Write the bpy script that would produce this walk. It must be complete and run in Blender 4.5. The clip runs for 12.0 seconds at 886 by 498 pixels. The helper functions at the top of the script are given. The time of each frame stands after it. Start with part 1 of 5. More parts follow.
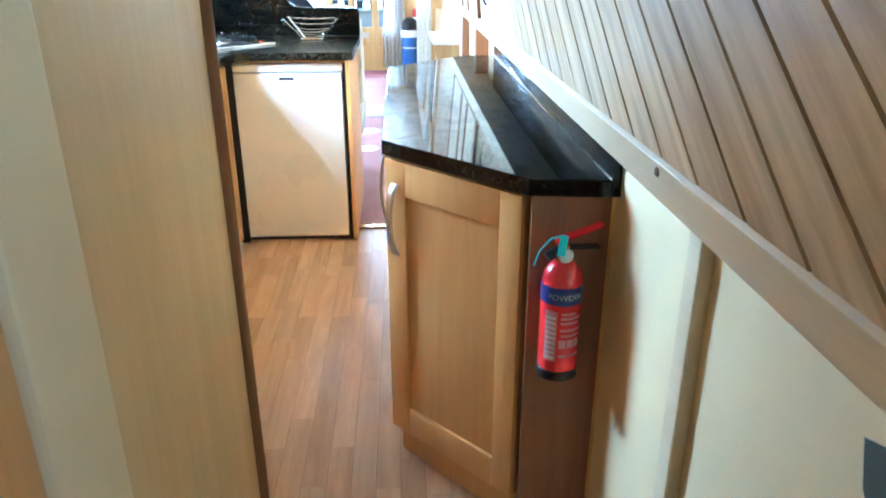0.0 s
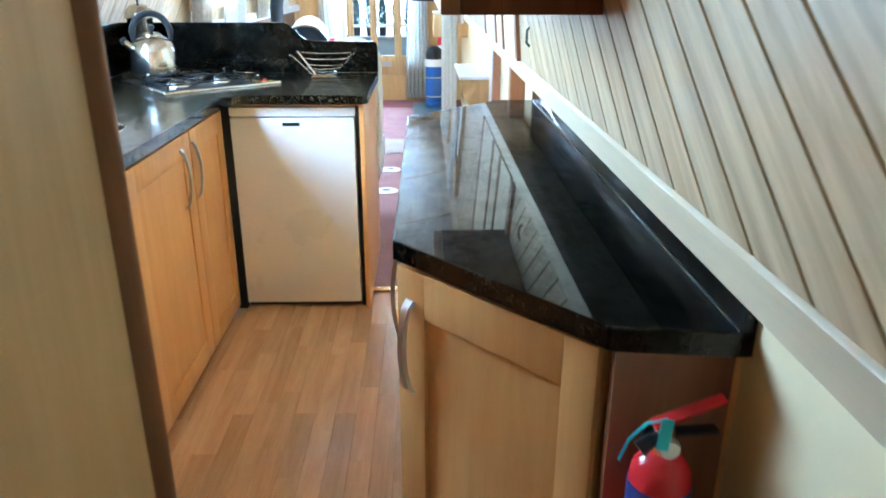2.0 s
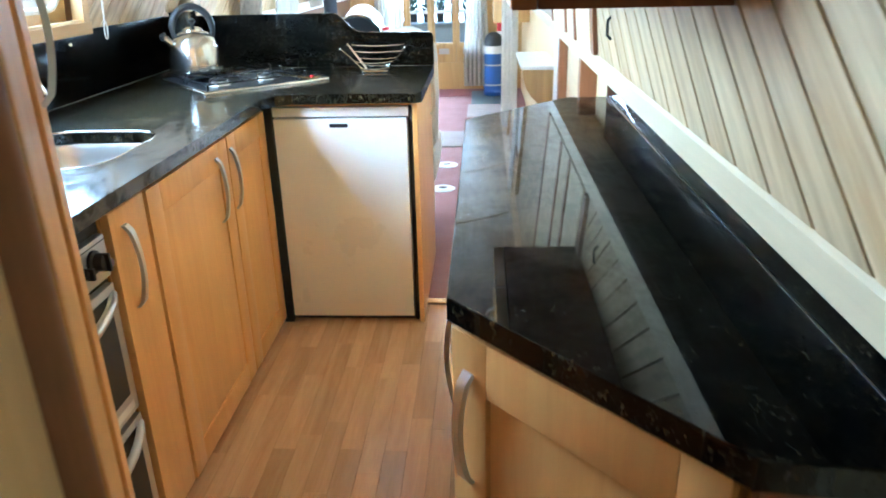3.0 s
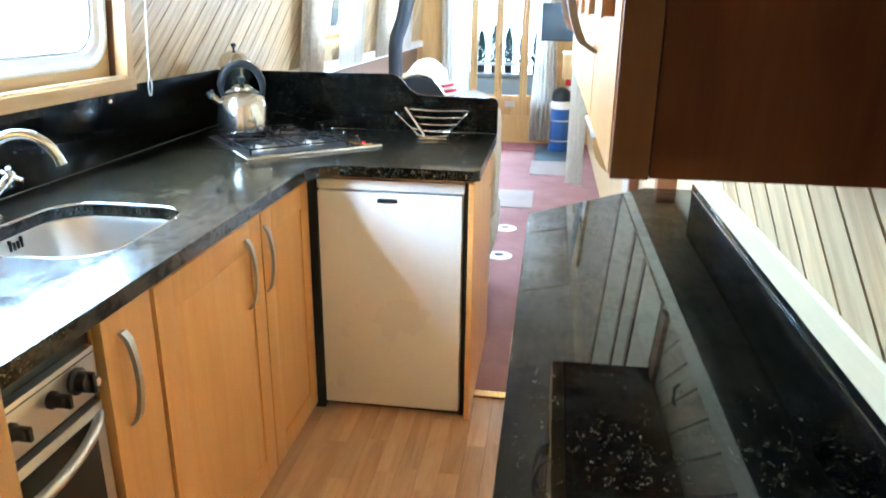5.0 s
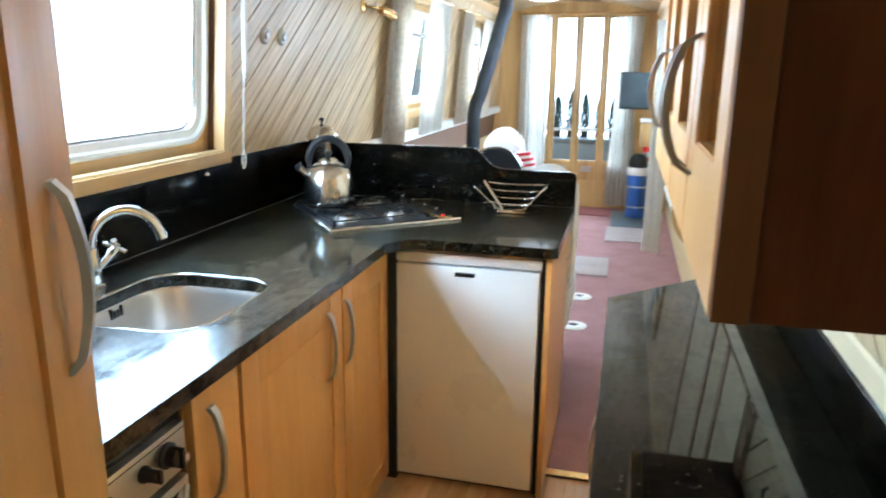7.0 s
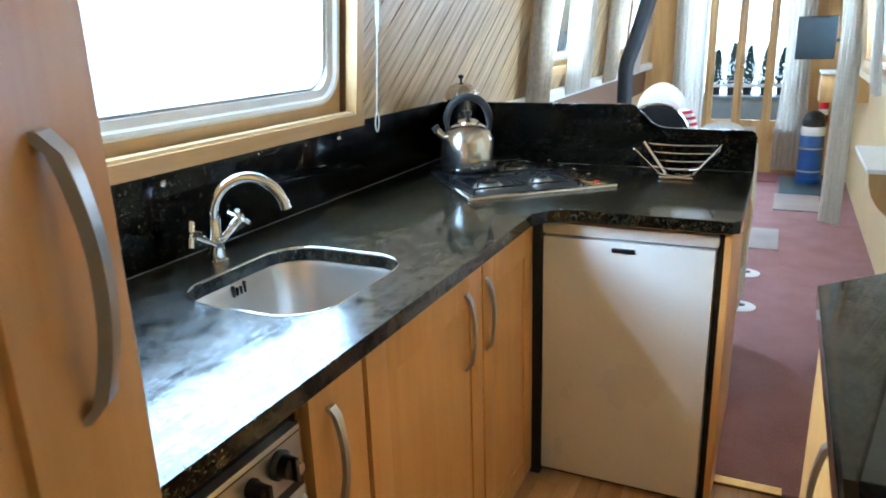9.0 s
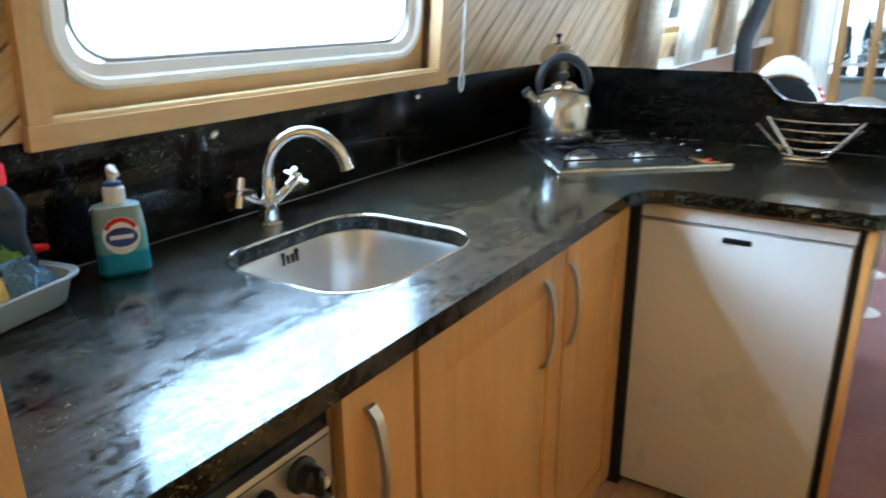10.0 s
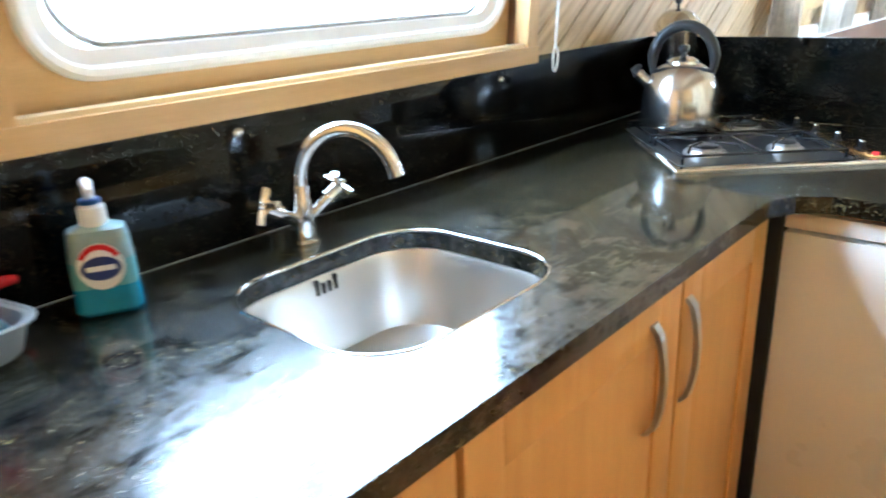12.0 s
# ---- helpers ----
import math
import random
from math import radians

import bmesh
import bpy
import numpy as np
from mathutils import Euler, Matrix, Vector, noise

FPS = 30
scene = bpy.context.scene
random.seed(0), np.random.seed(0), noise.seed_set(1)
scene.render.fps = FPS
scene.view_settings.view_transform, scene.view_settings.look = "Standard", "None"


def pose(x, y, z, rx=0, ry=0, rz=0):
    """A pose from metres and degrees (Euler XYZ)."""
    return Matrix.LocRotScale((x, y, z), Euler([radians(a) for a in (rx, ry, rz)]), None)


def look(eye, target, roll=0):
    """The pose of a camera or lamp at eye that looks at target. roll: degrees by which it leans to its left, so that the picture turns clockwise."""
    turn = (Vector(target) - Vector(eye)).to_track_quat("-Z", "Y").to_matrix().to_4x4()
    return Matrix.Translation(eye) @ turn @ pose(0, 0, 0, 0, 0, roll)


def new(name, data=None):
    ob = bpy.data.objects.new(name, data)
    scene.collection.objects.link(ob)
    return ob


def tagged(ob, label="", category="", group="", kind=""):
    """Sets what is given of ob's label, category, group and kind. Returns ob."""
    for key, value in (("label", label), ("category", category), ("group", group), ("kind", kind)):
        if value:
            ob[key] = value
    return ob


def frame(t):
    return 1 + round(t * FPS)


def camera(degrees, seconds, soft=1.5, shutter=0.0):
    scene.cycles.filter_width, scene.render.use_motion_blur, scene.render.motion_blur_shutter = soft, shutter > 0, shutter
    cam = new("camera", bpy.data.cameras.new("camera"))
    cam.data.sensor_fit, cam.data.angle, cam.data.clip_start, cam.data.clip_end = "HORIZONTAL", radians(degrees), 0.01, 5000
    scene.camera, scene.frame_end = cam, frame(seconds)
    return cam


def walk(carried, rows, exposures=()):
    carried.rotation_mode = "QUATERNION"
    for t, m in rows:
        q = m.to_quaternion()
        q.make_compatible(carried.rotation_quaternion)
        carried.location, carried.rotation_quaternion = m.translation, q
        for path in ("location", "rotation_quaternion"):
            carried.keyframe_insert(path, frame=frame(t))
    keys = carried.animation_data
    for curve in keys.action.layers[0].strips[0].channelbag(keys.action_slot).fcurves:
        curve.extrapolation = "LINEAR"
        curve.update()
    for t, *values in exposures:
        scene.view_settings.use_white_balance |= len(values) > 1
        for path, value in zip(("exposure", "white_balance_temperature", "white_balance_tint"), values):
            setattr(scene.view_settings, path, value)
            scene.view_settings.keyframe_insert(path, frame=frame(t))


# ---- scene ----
cam = camera(63.6, 12.0, 1.8, 0.5)
PATH = [
    (0, (1.044, 1.695, 1.292), (1.151, 3.541, 0.53), -0.0),
    (0.5, (1.051, 1.765, 1.301), (1.134, 3.633, 0.593), -0.5),
    (1, (1.065, 1.87, 1.306), (1.103, 3.743, 0.605), 0.0),
    (1.5, (1.058, 1.998, 1.298), (1.071, 3.865, 0.579), -1.1),
    (2, (1.051, 2.2, 1.305), (1.099, 4.07, 0.599), 0.1),
    (2.5, (1.049, 2.334, 1.31), (1.059, 4.193, 0.571), -0.6),
    (3, (1.044, 2.477, 1.306), (0.932, 4.33, 0.563), -1.4),
    (3.2, (1.051, 2.554, 1.304), (0.929, 4.42, 0.597), -0.4),
    (5, (1.029, 2.783, 1.372), (0.761, 4.659, 0.732), 0.7),
    (5.5, (1.033, 2.785, 1.411), (0.79, 4.706, 0.911), 1.6),
    (6, (1.026, 2.757, 1.442), (0.741, 4.696, 1.045), 1.3),
    (6.5, (1.022, 2.747, 1.442), (0.676, 4.676, 1.042), 1.3),
    (7, (1.007, 2.779, 1.433), (0.536, 4.66, 0.942), 0.7),
    (7.5, (1.002, 2.824, 1.424), (0.323, 4.634, 0.913), -1.2),
    (7.7, (0.995, 2.848, 1.426), (0.235, 4.624, 0.911), -1.6),
    (9.3, (0.889, 3.071, 1.352), (0.038, 4.784, 0.768), -1.3),
    (9.5, (0.882, 3.11, 1.331), (-0.024, 4.797, 0.752), 0.0),
    (10, (0.826, 3.221, 1.317), (-0.204, 4.811, 0.676), -0.4),
    (10.5, (0.781, 3.289, 1.304), (-0.446, 4.723, 0.642), 0.9),
    (11, (0.724, 3.351, 1.316), (-0.546, 4.748, 0.654), -1.5),
    (11.5, (0.698, 3.402, 1.297), (-0.64, 4.746, 0.661), -3.8),
    (12, (0.692, 3.528, 1.287), (-0.57, 4.919, 0.6), -2.7),
]
EXPOSURES = [(0, 0.72, 4100, -2), (0.5, 0.34, 4100, -2), (1.5, 0.04, 4180, -1), (3, -0.02, 4450, -1), (5, 0.0, 4620, 1), (6.5, -0.53, 4900, 2), (7.5, -0.62, 4900, 1), (9.5, -0.92, 4680, 1), (10.5, -0.82, 4780, 2), (11.2, -0.36, 4850, 4), (12, -0.2, 4880, 4)]
walk(cam, [(t, look(eye, target, roll)) for t, eye, target, roll in PATH], EXPOSURES)

# ---- world and large lights ----
world = bpy.data.worlds.new("world")
scene.world = world
world.use_nodes = True
wn = world.node_tree
sky = wn.nodes.new("ShaderNodeTexSky")
sky.sky_type = "NISHITA"
sky.sun_disc = False
sky.sun_elevation, sky.sun_rotation = radians(48), radians(234.5)
wn.links.new(sky.outputs[0], wn.nodes["Background"].inputs[0])
wn.nodes["Background"].inputs[1].default_value = 0.15
sun = new("sun", bpy.data.lights.new("sun", "SUN"))
sun.data.energy, sun.data.angle, sun.data.color = 4.0, radians(7), (1.0, 0.96, 0.90)
sun.matrix_world = look((-7.0, -5.0, 9.6), (0, 0, 0))


def window_light(name, m, w, h, power, colour=(0.90, 0.96, 1.0)):
    data = bpy.data.lights.new(name, "AREA")
    data.shape, data.size, data.size_y, data.energy, data.color = "RECTANGLE", w, h, power, colour
    ob = new(name, data)
    ob.matrix_world = m
    return ob


window_light("galley_daylight", look((-0.52, 4.40, 1.58), (1.0, 4.40, 1.35)), 1.7, 1.0, 230, (0.82, 0.93, 1.0))
window_light("saloon_daylight", look((-0.50, 7.25, 1.55), (1.0, 7.25, 1.3)), 1.4, 0.9, 190)
window_light("saloon_daylight", look((-0.50, 9.0, 1.55), (1.0, 9.0, 1.3)), 1.3, 0.9, 170)
window_light("saloon_daylight", look((1.48, 7.4, 1.55), (0.0, 7.4, 1.3)), 1.4, 0.9, 140)
window_light("saloon_daylight", look((1.48, 9.0, 1.55), (0.0, 9.0, 1.3)), 1.2, 0.9, 120)
window_light("door_daylight", look((0.5, 12.6, 1.75), (0.5, 9.0, 1.45)), 2.6, 3.0, 440)
# fill lamp added to brighten the corridor; no source is seen there
window_light("corridor_fill", look((1.48, 1.2, 1.55), (0.0, 1.5, 1.2)), 1.1, 0.9, 11)


# ---- materials ----
def material(name, rough=0.5, metal=0.0):
    m = bpy.data.materials.new(name)
    m.use_nodes = True
    b = m.node_tree.nodes["Principled BSDF"]
    b.inputs["Roughness"].default_value = rough
    b.inputs["Metallic"].default_value = metal
    return m, m.node_tree, b


def node(nt, kind, **values):
    n = nt.nodes.new(kind)
    for key, value in values.items():
        n.inputs[key].default_value = value
    return n


def ramp(nt, source, stops):
    r = nt.nodes.new("ShaderNodeValToRGB")
    while len(r.color_ramp.elements) < len(stops):
        r.color_ramp.elements.new(0.5)
    for e, (p, c) in zip(r.color_ramp.elements, stops):
        e.position, e.color = p, (*c, 1)
    nt.links.new(source, r.inputs[0])
    return r


def mapped(nt, scale, turn=(0, 0, 0)):
    tc = nt.nodes.new("ShaderNodeTexCoord")
    mp = nt.nodes.new("ShaderNodeMapping")
    mp.inputs["Scale"].default_value = scale
    mp.inputs["Rotation"].default_value = [radians(a) for a in turn]
    nt.links.new(tc.outputs["Object"], mp.inputs[0])
    return mp


def bump(nt, b, height, strength, distance=0.002):
    n = nt.nodes.new("ShaderNodeBump")
    n.inputs["Strength"].default_value = strength
    n.inputs["Distance"].default_value = distance
    nt.links.new(height, n.inputs["Height"])
    nt.links.new(n.outputs[0], b.inputs["Normal"])


def plain(name, colour, rough=0.5, metal=0.0, vary=0.08, scale=18.0):
    m, nt, b = material(name, rough, metal)
    mp = mapped(nt, (1, 1, 1))
    n = node(nt, "ShaderNodeTexNoise", Scale=scale, Detail=4.0)
    nt.links.new(mp.outputs[0], n.inputs["Vector"])
    lo = tuple(max(0, c * (1 - vary)) for c in colour)
    hi = tuple(min(1, c * (1 + vary)) for c in colour)
    r = ramp(nt, n.outputs[0], [(0.3, lo), (0.7, hi)])
    nt.links.new(r.outputs[0], b.inputs["Base Color"])
    mr = node(nt, "ShaderNodeMapRange")
    mr.inputs["To Min"].default_value = rough * 0.85
    mr.inputs["To Max"].default_value = min(1, rough * 1.2)
    nt.links.new(n.outputs[0], mr.inputs[0])
    nt.links.new(mr.outputs[0], b.inputs["Roughness"])
    return m


def wood(name, dark, light, along, rough=0.35, grain=1.0, per_piece=0.0, turn=(0, 0, 0), coat=0.0, rings=0.0):
    """Grain runs along the axis named; per_piece shifts the tone from piece to piece."""
    m, nt, b = material(name, rough)
    s = {"x": (1.2, 14, 14), "y": (14, 1.2, 14), "z": (14, 14, 1.2)}[along]
    mp = mapped(nt, s, turn)
    if any(turn):
        # turn first, stretch afterwards
        mp.vector_type = "TEXTURE"
        mp.inputs["Scale"].default_value = [1 / k for k in s]
    oi = nt.nodes.new("ShaderNodeObjectInfo")
    add = nt.nodes.new("ShaderNodeVectorMath")
    add.operation = "ADD"
    mul = nt.nodes.new("ShaderNodeMath")
    mul.operation = "MULTIPLY"
    mul.inputs[1].default_value = 37.0
    nt.links.new(oi.outputs["Random"], mul.inputs[0])
    nt.links.new(mp.outputs[0], add.inputs[0])
    nt.links.new(mul.outputs[0], add.inputs[1])
    n1 = node(nt, "ShaderNodeTexNoise", Scale=1.4 * grain, Detail=6.0, Roughness=0.6, Distortion=0.8)
    n2 = node(nt, "ShaderNodeTexNoise", Scale=9.0 * grain, Detail=3.0, Roughness=0.7)
    nt.links.new(add.outputs[0], n1.inputs["Vector"])
    nt.links.new(add.outputs[0], n2.inputs["Vector"])
    mix = nt.nodes.new("ShaderNodeMath")
    mix.operation = "MULTIPLY_ADD"
    mix.inputs[1].default_value = 0.35
    nt.links.new(n2.outputs[0], mix.inputs[0])
    nt.links.new(n1.outputs[0], mix.inputs[2])
    r = ramp(nt, mix.outputs[0], [(0.42, dark), (0.9, light)])
    out = r.outputs[0]
    if rings:
        wv = node(nt, "ShaderNodeTexWave", Scale=0.65, Distortion=8.0, Detail=3.0)
        wv.inputs["Detail Scale"].default_value = 0.55
        wv.bands_direction = "Y"
        nt.links.new(add.outputs[0], wv.inputs["Vector"])
        rr = ramp(nt, wv.outputs[0], [(0.05, (1 - rings, 1 - 1.15 * rings, 1 - 1.3 * rings)), (0.45, (1, 1, 1))])
        mx = nt.nodes.new("ShaderNodeMix")
        mx.data_type, mx.blend_type = "RGBA", "MULTIPLY"
        mx.inputs["Factor"].default_value = 1.0
        nt.links.new(out, mx.inputs["A"])
        nt.links.new(rr.outputs[0], mx.inputs["B"])
        out = mx.outputs["Result"]
    if per_piece:
        hs = nt.nodes.new("ShaderNodeHueSaturation")
        mr = node(nt, "ShaderNodeMapRange")
        mr.inputs["To Min"].default_value = 1 - per_piece
        mr.inputs["To Max"].default_value = 1 + per_piece
        nt.links.new(oi.outputs["Random"], mr.inputs[0])
        nt.links.new(mr.outputs[0], hs.inputs["Value"])
        nt.links.new(out, hs.inputs["Color"])
        out = hs.outputs[0]
    nt.links.new(out, b.inputs["Base Color"])
    b.inputs["Coat Weight"].default_value = coat
    b.inputs["Coat Roughness"].default_value = 0.12
    bump(nt, b, n2.outputs[0], 0.08)
    return m


def granite(name, fleck, haze, coat, blur, haze_end=100.0):
    """Black stone with gold-brown flecks; haze is how strongly wiped film dulls the polish, up to haze_end along y;
    coat and blur are the strength and softness of the polish."""
    m, nt, b = material(name, 0.27)
    mp = mapped(nt, (1, 1, 1))
    warp = node(nt, "ShaderNodeTexNoise", Scale=90.0, Detail=2.0)
    nt.links.new(mp.outputs[0], warp.inputs["Vector"])
    bent = nt.nodes.new("ShaderNodeMix")
    bent.data_type, bent.blend_type = "RGBA", "LINEAR_LIGHT"
    bent.inputs["Factor"].default_value = 0.006
    nt.links.new(mp.outputs[0], bent.inputs["A"])
    nt.links.new(warp.outputs["Color"], bent.inputs["B"])
    v = node(nt, "ShaderNodeTexVoronoi", Scale=230.0)
    v2 = node(nt, "ShaderNodeTexVoronoi", Scale=420.0)
    n = node(nt, "ShaderNodeTexNoise", Scale=24.0, Detail=5.0, Roughness=0.65)
    nt.links.new(bent.outputs["Result"], v.inputs["Vector"])
    for t in (v2, n):
        nt.links.new(mp.outputs[0], t.inputs["Vector"])
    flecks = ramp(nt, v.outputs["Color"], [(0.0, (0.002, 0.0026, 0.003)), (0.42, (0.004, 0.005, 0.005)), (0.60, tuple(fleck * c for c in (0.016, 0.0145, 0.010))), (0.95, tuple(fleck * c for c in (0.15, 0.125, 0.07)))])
    fine = ramp(nt, v2.outputs["Color"], [(0.25, (0.25, 0.27, 0.3)), (0.7, (1.0, 0.98, 0.92)), (0.97, (1.8, 1.75, 1.6))])
    clouds = ramp(nt, n.outputs[0], [(0.36, (0.05, 0.06, 0.07)), (0.64, (1.0, 0.95, 0.80))])
    out = flecks.outputs[0]
    for other in (fine, clouds):
        mix = nt.nodes.new("ShaderNodeMix")
        mix.data_type, mix.blend_type = "RGBA", "MULTIPLY"
        mix.inputs["Factor"].default_value = 1.0
        nt.links.new(out, mix.inputs["A"])
        nt.links.new(other.outputs[0], mix.inputs["B"])
        out = mix.outputs["Result"]
    nt.links.new(out, b.inputs["Base Color"])
    b.inputs["Coat Weight"].default_value = coat
    # a wiped film in soft clouds and fine strokes scatters part of the light
    soft = mapped(nt, (6.0, 4.0, 6.0), (0, 0, 35))
    n3 = node(nt, "ShaderNodeTexNoise", Scale=2.2, Detail=7.0, Roughness=0.66, Distortion=0.8)
    nt.links.new(soft.outputs[0], n3.inputs["Vector"])
    strokes = mapped(nt, (60, 5, 20), (0, 0, 28))
    n4 = node(nt, "ShaderNodeTexNoise", Scale=1.6, Detail=4.0, Roughness=0.6, Distortion=0.9)
    nt.links.new(strokes.outputs[0], n4.inputs["Vector"])
    both = nt.nodes.new("ShaderNodeMath")
    both.operation = "MULTIPLY_ADD"
    both.inputs[1].default_value = 0.45
    nt.links.new(n4.outputs[0], both.inputs[0])
    nt.links.new(n3.outputs[0], both.inputs[2])
    sep = nt.nodes.new("ShaderNodeSeparateXYZ")
    nt.links.new(mp.outputs[0], sep.inputs[0])
    fade = node(nt, "ShaderNodeMapRange")
    fade.inputs["From Min"].default_value, fade.inputs["From Max"].default_value = haze_end, haze_end - 0.5
    fade.inputs["To Min"].default_value, fade.inputs["To Max"].default_value = -0.70, -0.40
    nt.links.new(sep.outputs["Y"], fade.inputs[0])
    worn = nt.nodes.new("ShaderNodeMath")
    worn.operation = "ADD"
    streaks = both.outputs[0]
    for speck, amount in ((n.outputs[0], 0.45), (warp.outputs[0], 0.35)):
        more = nt.nodes.new("ShaderNodeMath")
        more.operation = "MULTIPLY_ADD"
        more.inputs[1].default_value = amount
        nt.links.new(speck, more.inputs[0])
        nt.links.new(streaks, more.inputs[2])
        streaks = more.outputs[0]
    nt.links.new(streaks, worn.inputs[0])
    nt.links.new(fade.outputs[0], worn.inputs[1])
    mr = node(nt, "ShaderNodeMapRange")
    mr.inputs["From Min"].default_value, mr.inputs["From Max"].default_value = 0.62, 0.86
    mr.inputs["To Min"].default_value, mr.inputs["To Max"].default_value = haze * 0.04, haze
    nt.links.new(worn.outputs[0], mr.inputs[0])
    nt.links.new(mr.outputs[0], b.inputs["Specular IOR Level"])
    dull = node(nt, "ShaderNodeMapRange")
    dull.inputs["From Min"].default_value, dull.inputs["From Max"].default_value = 0.45, 0.85
    dull.inputs["To Min"].default_value, dull.inputs["To Max"].default_value = blur * 0.35, blur
    nt.links.new(worn.outputs[0], dull.inputs[0])
    nt.links.new(dull.outputs[0], b.inputs["Coat Roughness"])
    return m


def carpet(name, lo, hi):
    m, nt, b = material(name, 0.95)
    mp = mapped(nt, (1, 1, 1))
    n = node(nt, "ShaderNodeTexNoise", Scale=220.0, Detail=2.0)
    n2 = node(nt, "ShaderNodeTexNoise", Scale=5.0, Detail=4.0)
    for t in (n, n2):
        nt.links.new(mp.outputs[0], t.inputs["Vector"])
    mix = nt.nodes.new("ShaderNodeMath")
    mix.operation = "MULTIPLY_ADD"
    mix.inputs[1].default_value = 0.5
    nt.links.new(n2.outputs[0], mix.inputs[0])
    nt.links.new(n.outputs[0], mix.inputs[2])
    r = ramp(nt, mix.outputs[0], [(0.45, lo), (1.0, hi)])
    nt.links.new(r.outputs[0], b.inputs["Base Color"])
    bump(nt, b, n.outputs[0], 0.5, 0.004)
    return m


def glass(name, tint=(1, 1, 1)):
    m, nt, b = material(name, 0.02)
    b.inputs["Transmission Weight"].default_value = 1.0
    b.inputs["Base Color"].default_value = (*tint, 1)
    b.inputs["IOR"].default_value = 1.1
    return m


def brushed(name, colour, rough, along="x"):
    m, nt, b = material(name, rough, 1.0)
    b.inputs["Base Color"].default_value = (*colour, 1)
    s = {"x": (3, 60, 60), "y": (60, 3, 60), "z": (60, 60, 3)}[along]
    mp = mapped(nt, s)
    n = node(nt, "ShaderNodeTexNoise", Scale=1.0, Detail=2.0)
    nt.links.new(mp.outputs[0], n.inputs["Vector"])
    mr = node(nt, "ShaderNodeMapRange")
    mr.inputs["To Min"].default_value, mr.inputs["To Max"].default_value = rough * 0.92, rough * 1.1
    nt.links.new(n.outputs[0], mr.inputs[0])
    nt.links.new(mr.outputs[0], b.inputs["Roughness"])
    return m


M_MAPLE = wood("maple_veneer", (0.60, 0.29, 0.070), (0.70, 0.385, 0.112), "z", 0.32, 0.8)
M_MAPLE_H = wood("maple_veneer_level", (0.60, 0.29, 0.070), (0.70, 0.385, 0.112), "y", 0.32, 0.8)
M_PALE = wood("pale_maple_panel", (0.57, 0.37, 0.14), (0.69, 0.48, 0.21), "z", 0.38, 0.7)
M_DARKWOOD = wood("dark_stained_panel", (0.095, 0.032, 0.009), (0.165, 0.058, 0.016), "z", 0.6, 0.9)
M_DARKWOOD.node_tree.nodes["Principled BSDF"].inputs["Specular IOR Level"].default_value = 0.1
M_REDWOOD = wood("reddish_oak", (0.18, 0.066, 0.021), (0.28, 0.11, 0.038), "z", 0.4, 0.9)
M_BOARD = wood("ash_boards", (0.39, 0.25, 0.105), (0.73, 0.56, 0.31), "z", 0.34, 1.0, 0.10, (-51.3, 0, 0), 0.15, 0.16)
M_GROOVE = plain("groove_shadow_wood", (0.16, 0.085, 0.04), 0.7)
M_TRIM = wood("oak_trim", (0.56, 0.35, 0.135), (0.70, 0.48, 0.225), "y", 0.35, 1.0)
M_TRIM_Z = wood("oak_trim_upright", (0.56, 0.35, 0.135), (0.70, 0.48, 0.225), "z", 0.35, 1.0)
M_OAK = wood("orange_oak", (0.54, 0.33, 0.11), (0.68, 0.45, 0.18), "z", 0.35, 1.0, rings=0.15)
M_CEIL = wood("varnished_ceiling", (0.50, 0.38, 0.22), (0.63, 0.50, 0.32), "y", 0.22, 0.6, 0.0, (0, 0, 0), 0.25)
# colour of the unseen galley ceiling, chosen dark to cut bounce and reflections
M_CEIL_DARKENED = wood("darkened_unseen_ceiling", (0.26, 0.16, 0.08), (0.38, 0.25, 0.13), "y", 0.4, 0.8)
M_LAMINATE = wood("laminate_plank", (0.42, 0.235, 0.10), (0.59, 0.375, 0.185), "y", 0.27, 1.0, 0.13, coat=0.3)
M_LINING = plain("cream_lining", (0.76, 0.605, 0.325), 0.45, 0, 0.05, 6)
M_DADO = wood("pale_rail", (0.62, 0.485, 0.28), (0.74, 0.60, 0.36), "y", 0.35, 0.9)
# one stone: weaker light on island and uprights is put in as dimmer flecks
M_GRANITE = granite("black_granite", 1.1, 0.9, 0.55, 0.15, 4.8)
M_GRANITE_CLEAN = granite("black_granite_clean", 0.42, 0.05, 0.6, 0.04)
M_GRANITE_WALL_SHADED = granite("black_granite_upright_shaded", 0.25, 0.08, 0.34, 0.08)
M_CARPET = carpet("maroon_carpet", (0.22, 0.095, 0.097), (0.41, 0.235, 0.23))
M_MAT = carpet("pale_mat", (0.30, 0.25, 0.24), (0.48, 0.42, 0.40))
M_MATRED = carpet("red_mat", (0.26, 0.09, 0.10), (0.38, 0.16, 0.17))
M_WHITE = plain("white_enamel", (0.86, 0.85, 0.80), 0.28, 0, 0.015, 4)
M_WHITEPAINT = plain("white_paint", (0.86, 0.85, 0.82), 0.45, 0, 0.03)
M_BLACK = plain("black_plastic", (0.012, 0.012, 0.013), 0.35)
M_GASKET = plain("grey_rubber", (0.34, 0.33, 0.30), 0.6)
M_GAP_DARK = plain("dark_gap", (0.02, 0.018, 0.015), 0.8)
M_CHROME = brushed("chrome", (0.80, 0.80, 0.80), 0.08, "z")
M_POLISH = brushed("polished_steel", (0.70, 0.69, 0.67), 0.19, "z")
M_EDGE = wood("brown_edge", (0.17, 0.075, 0.025), (0.24, 0.11, 0.04), "z", 0.6, 0.9)
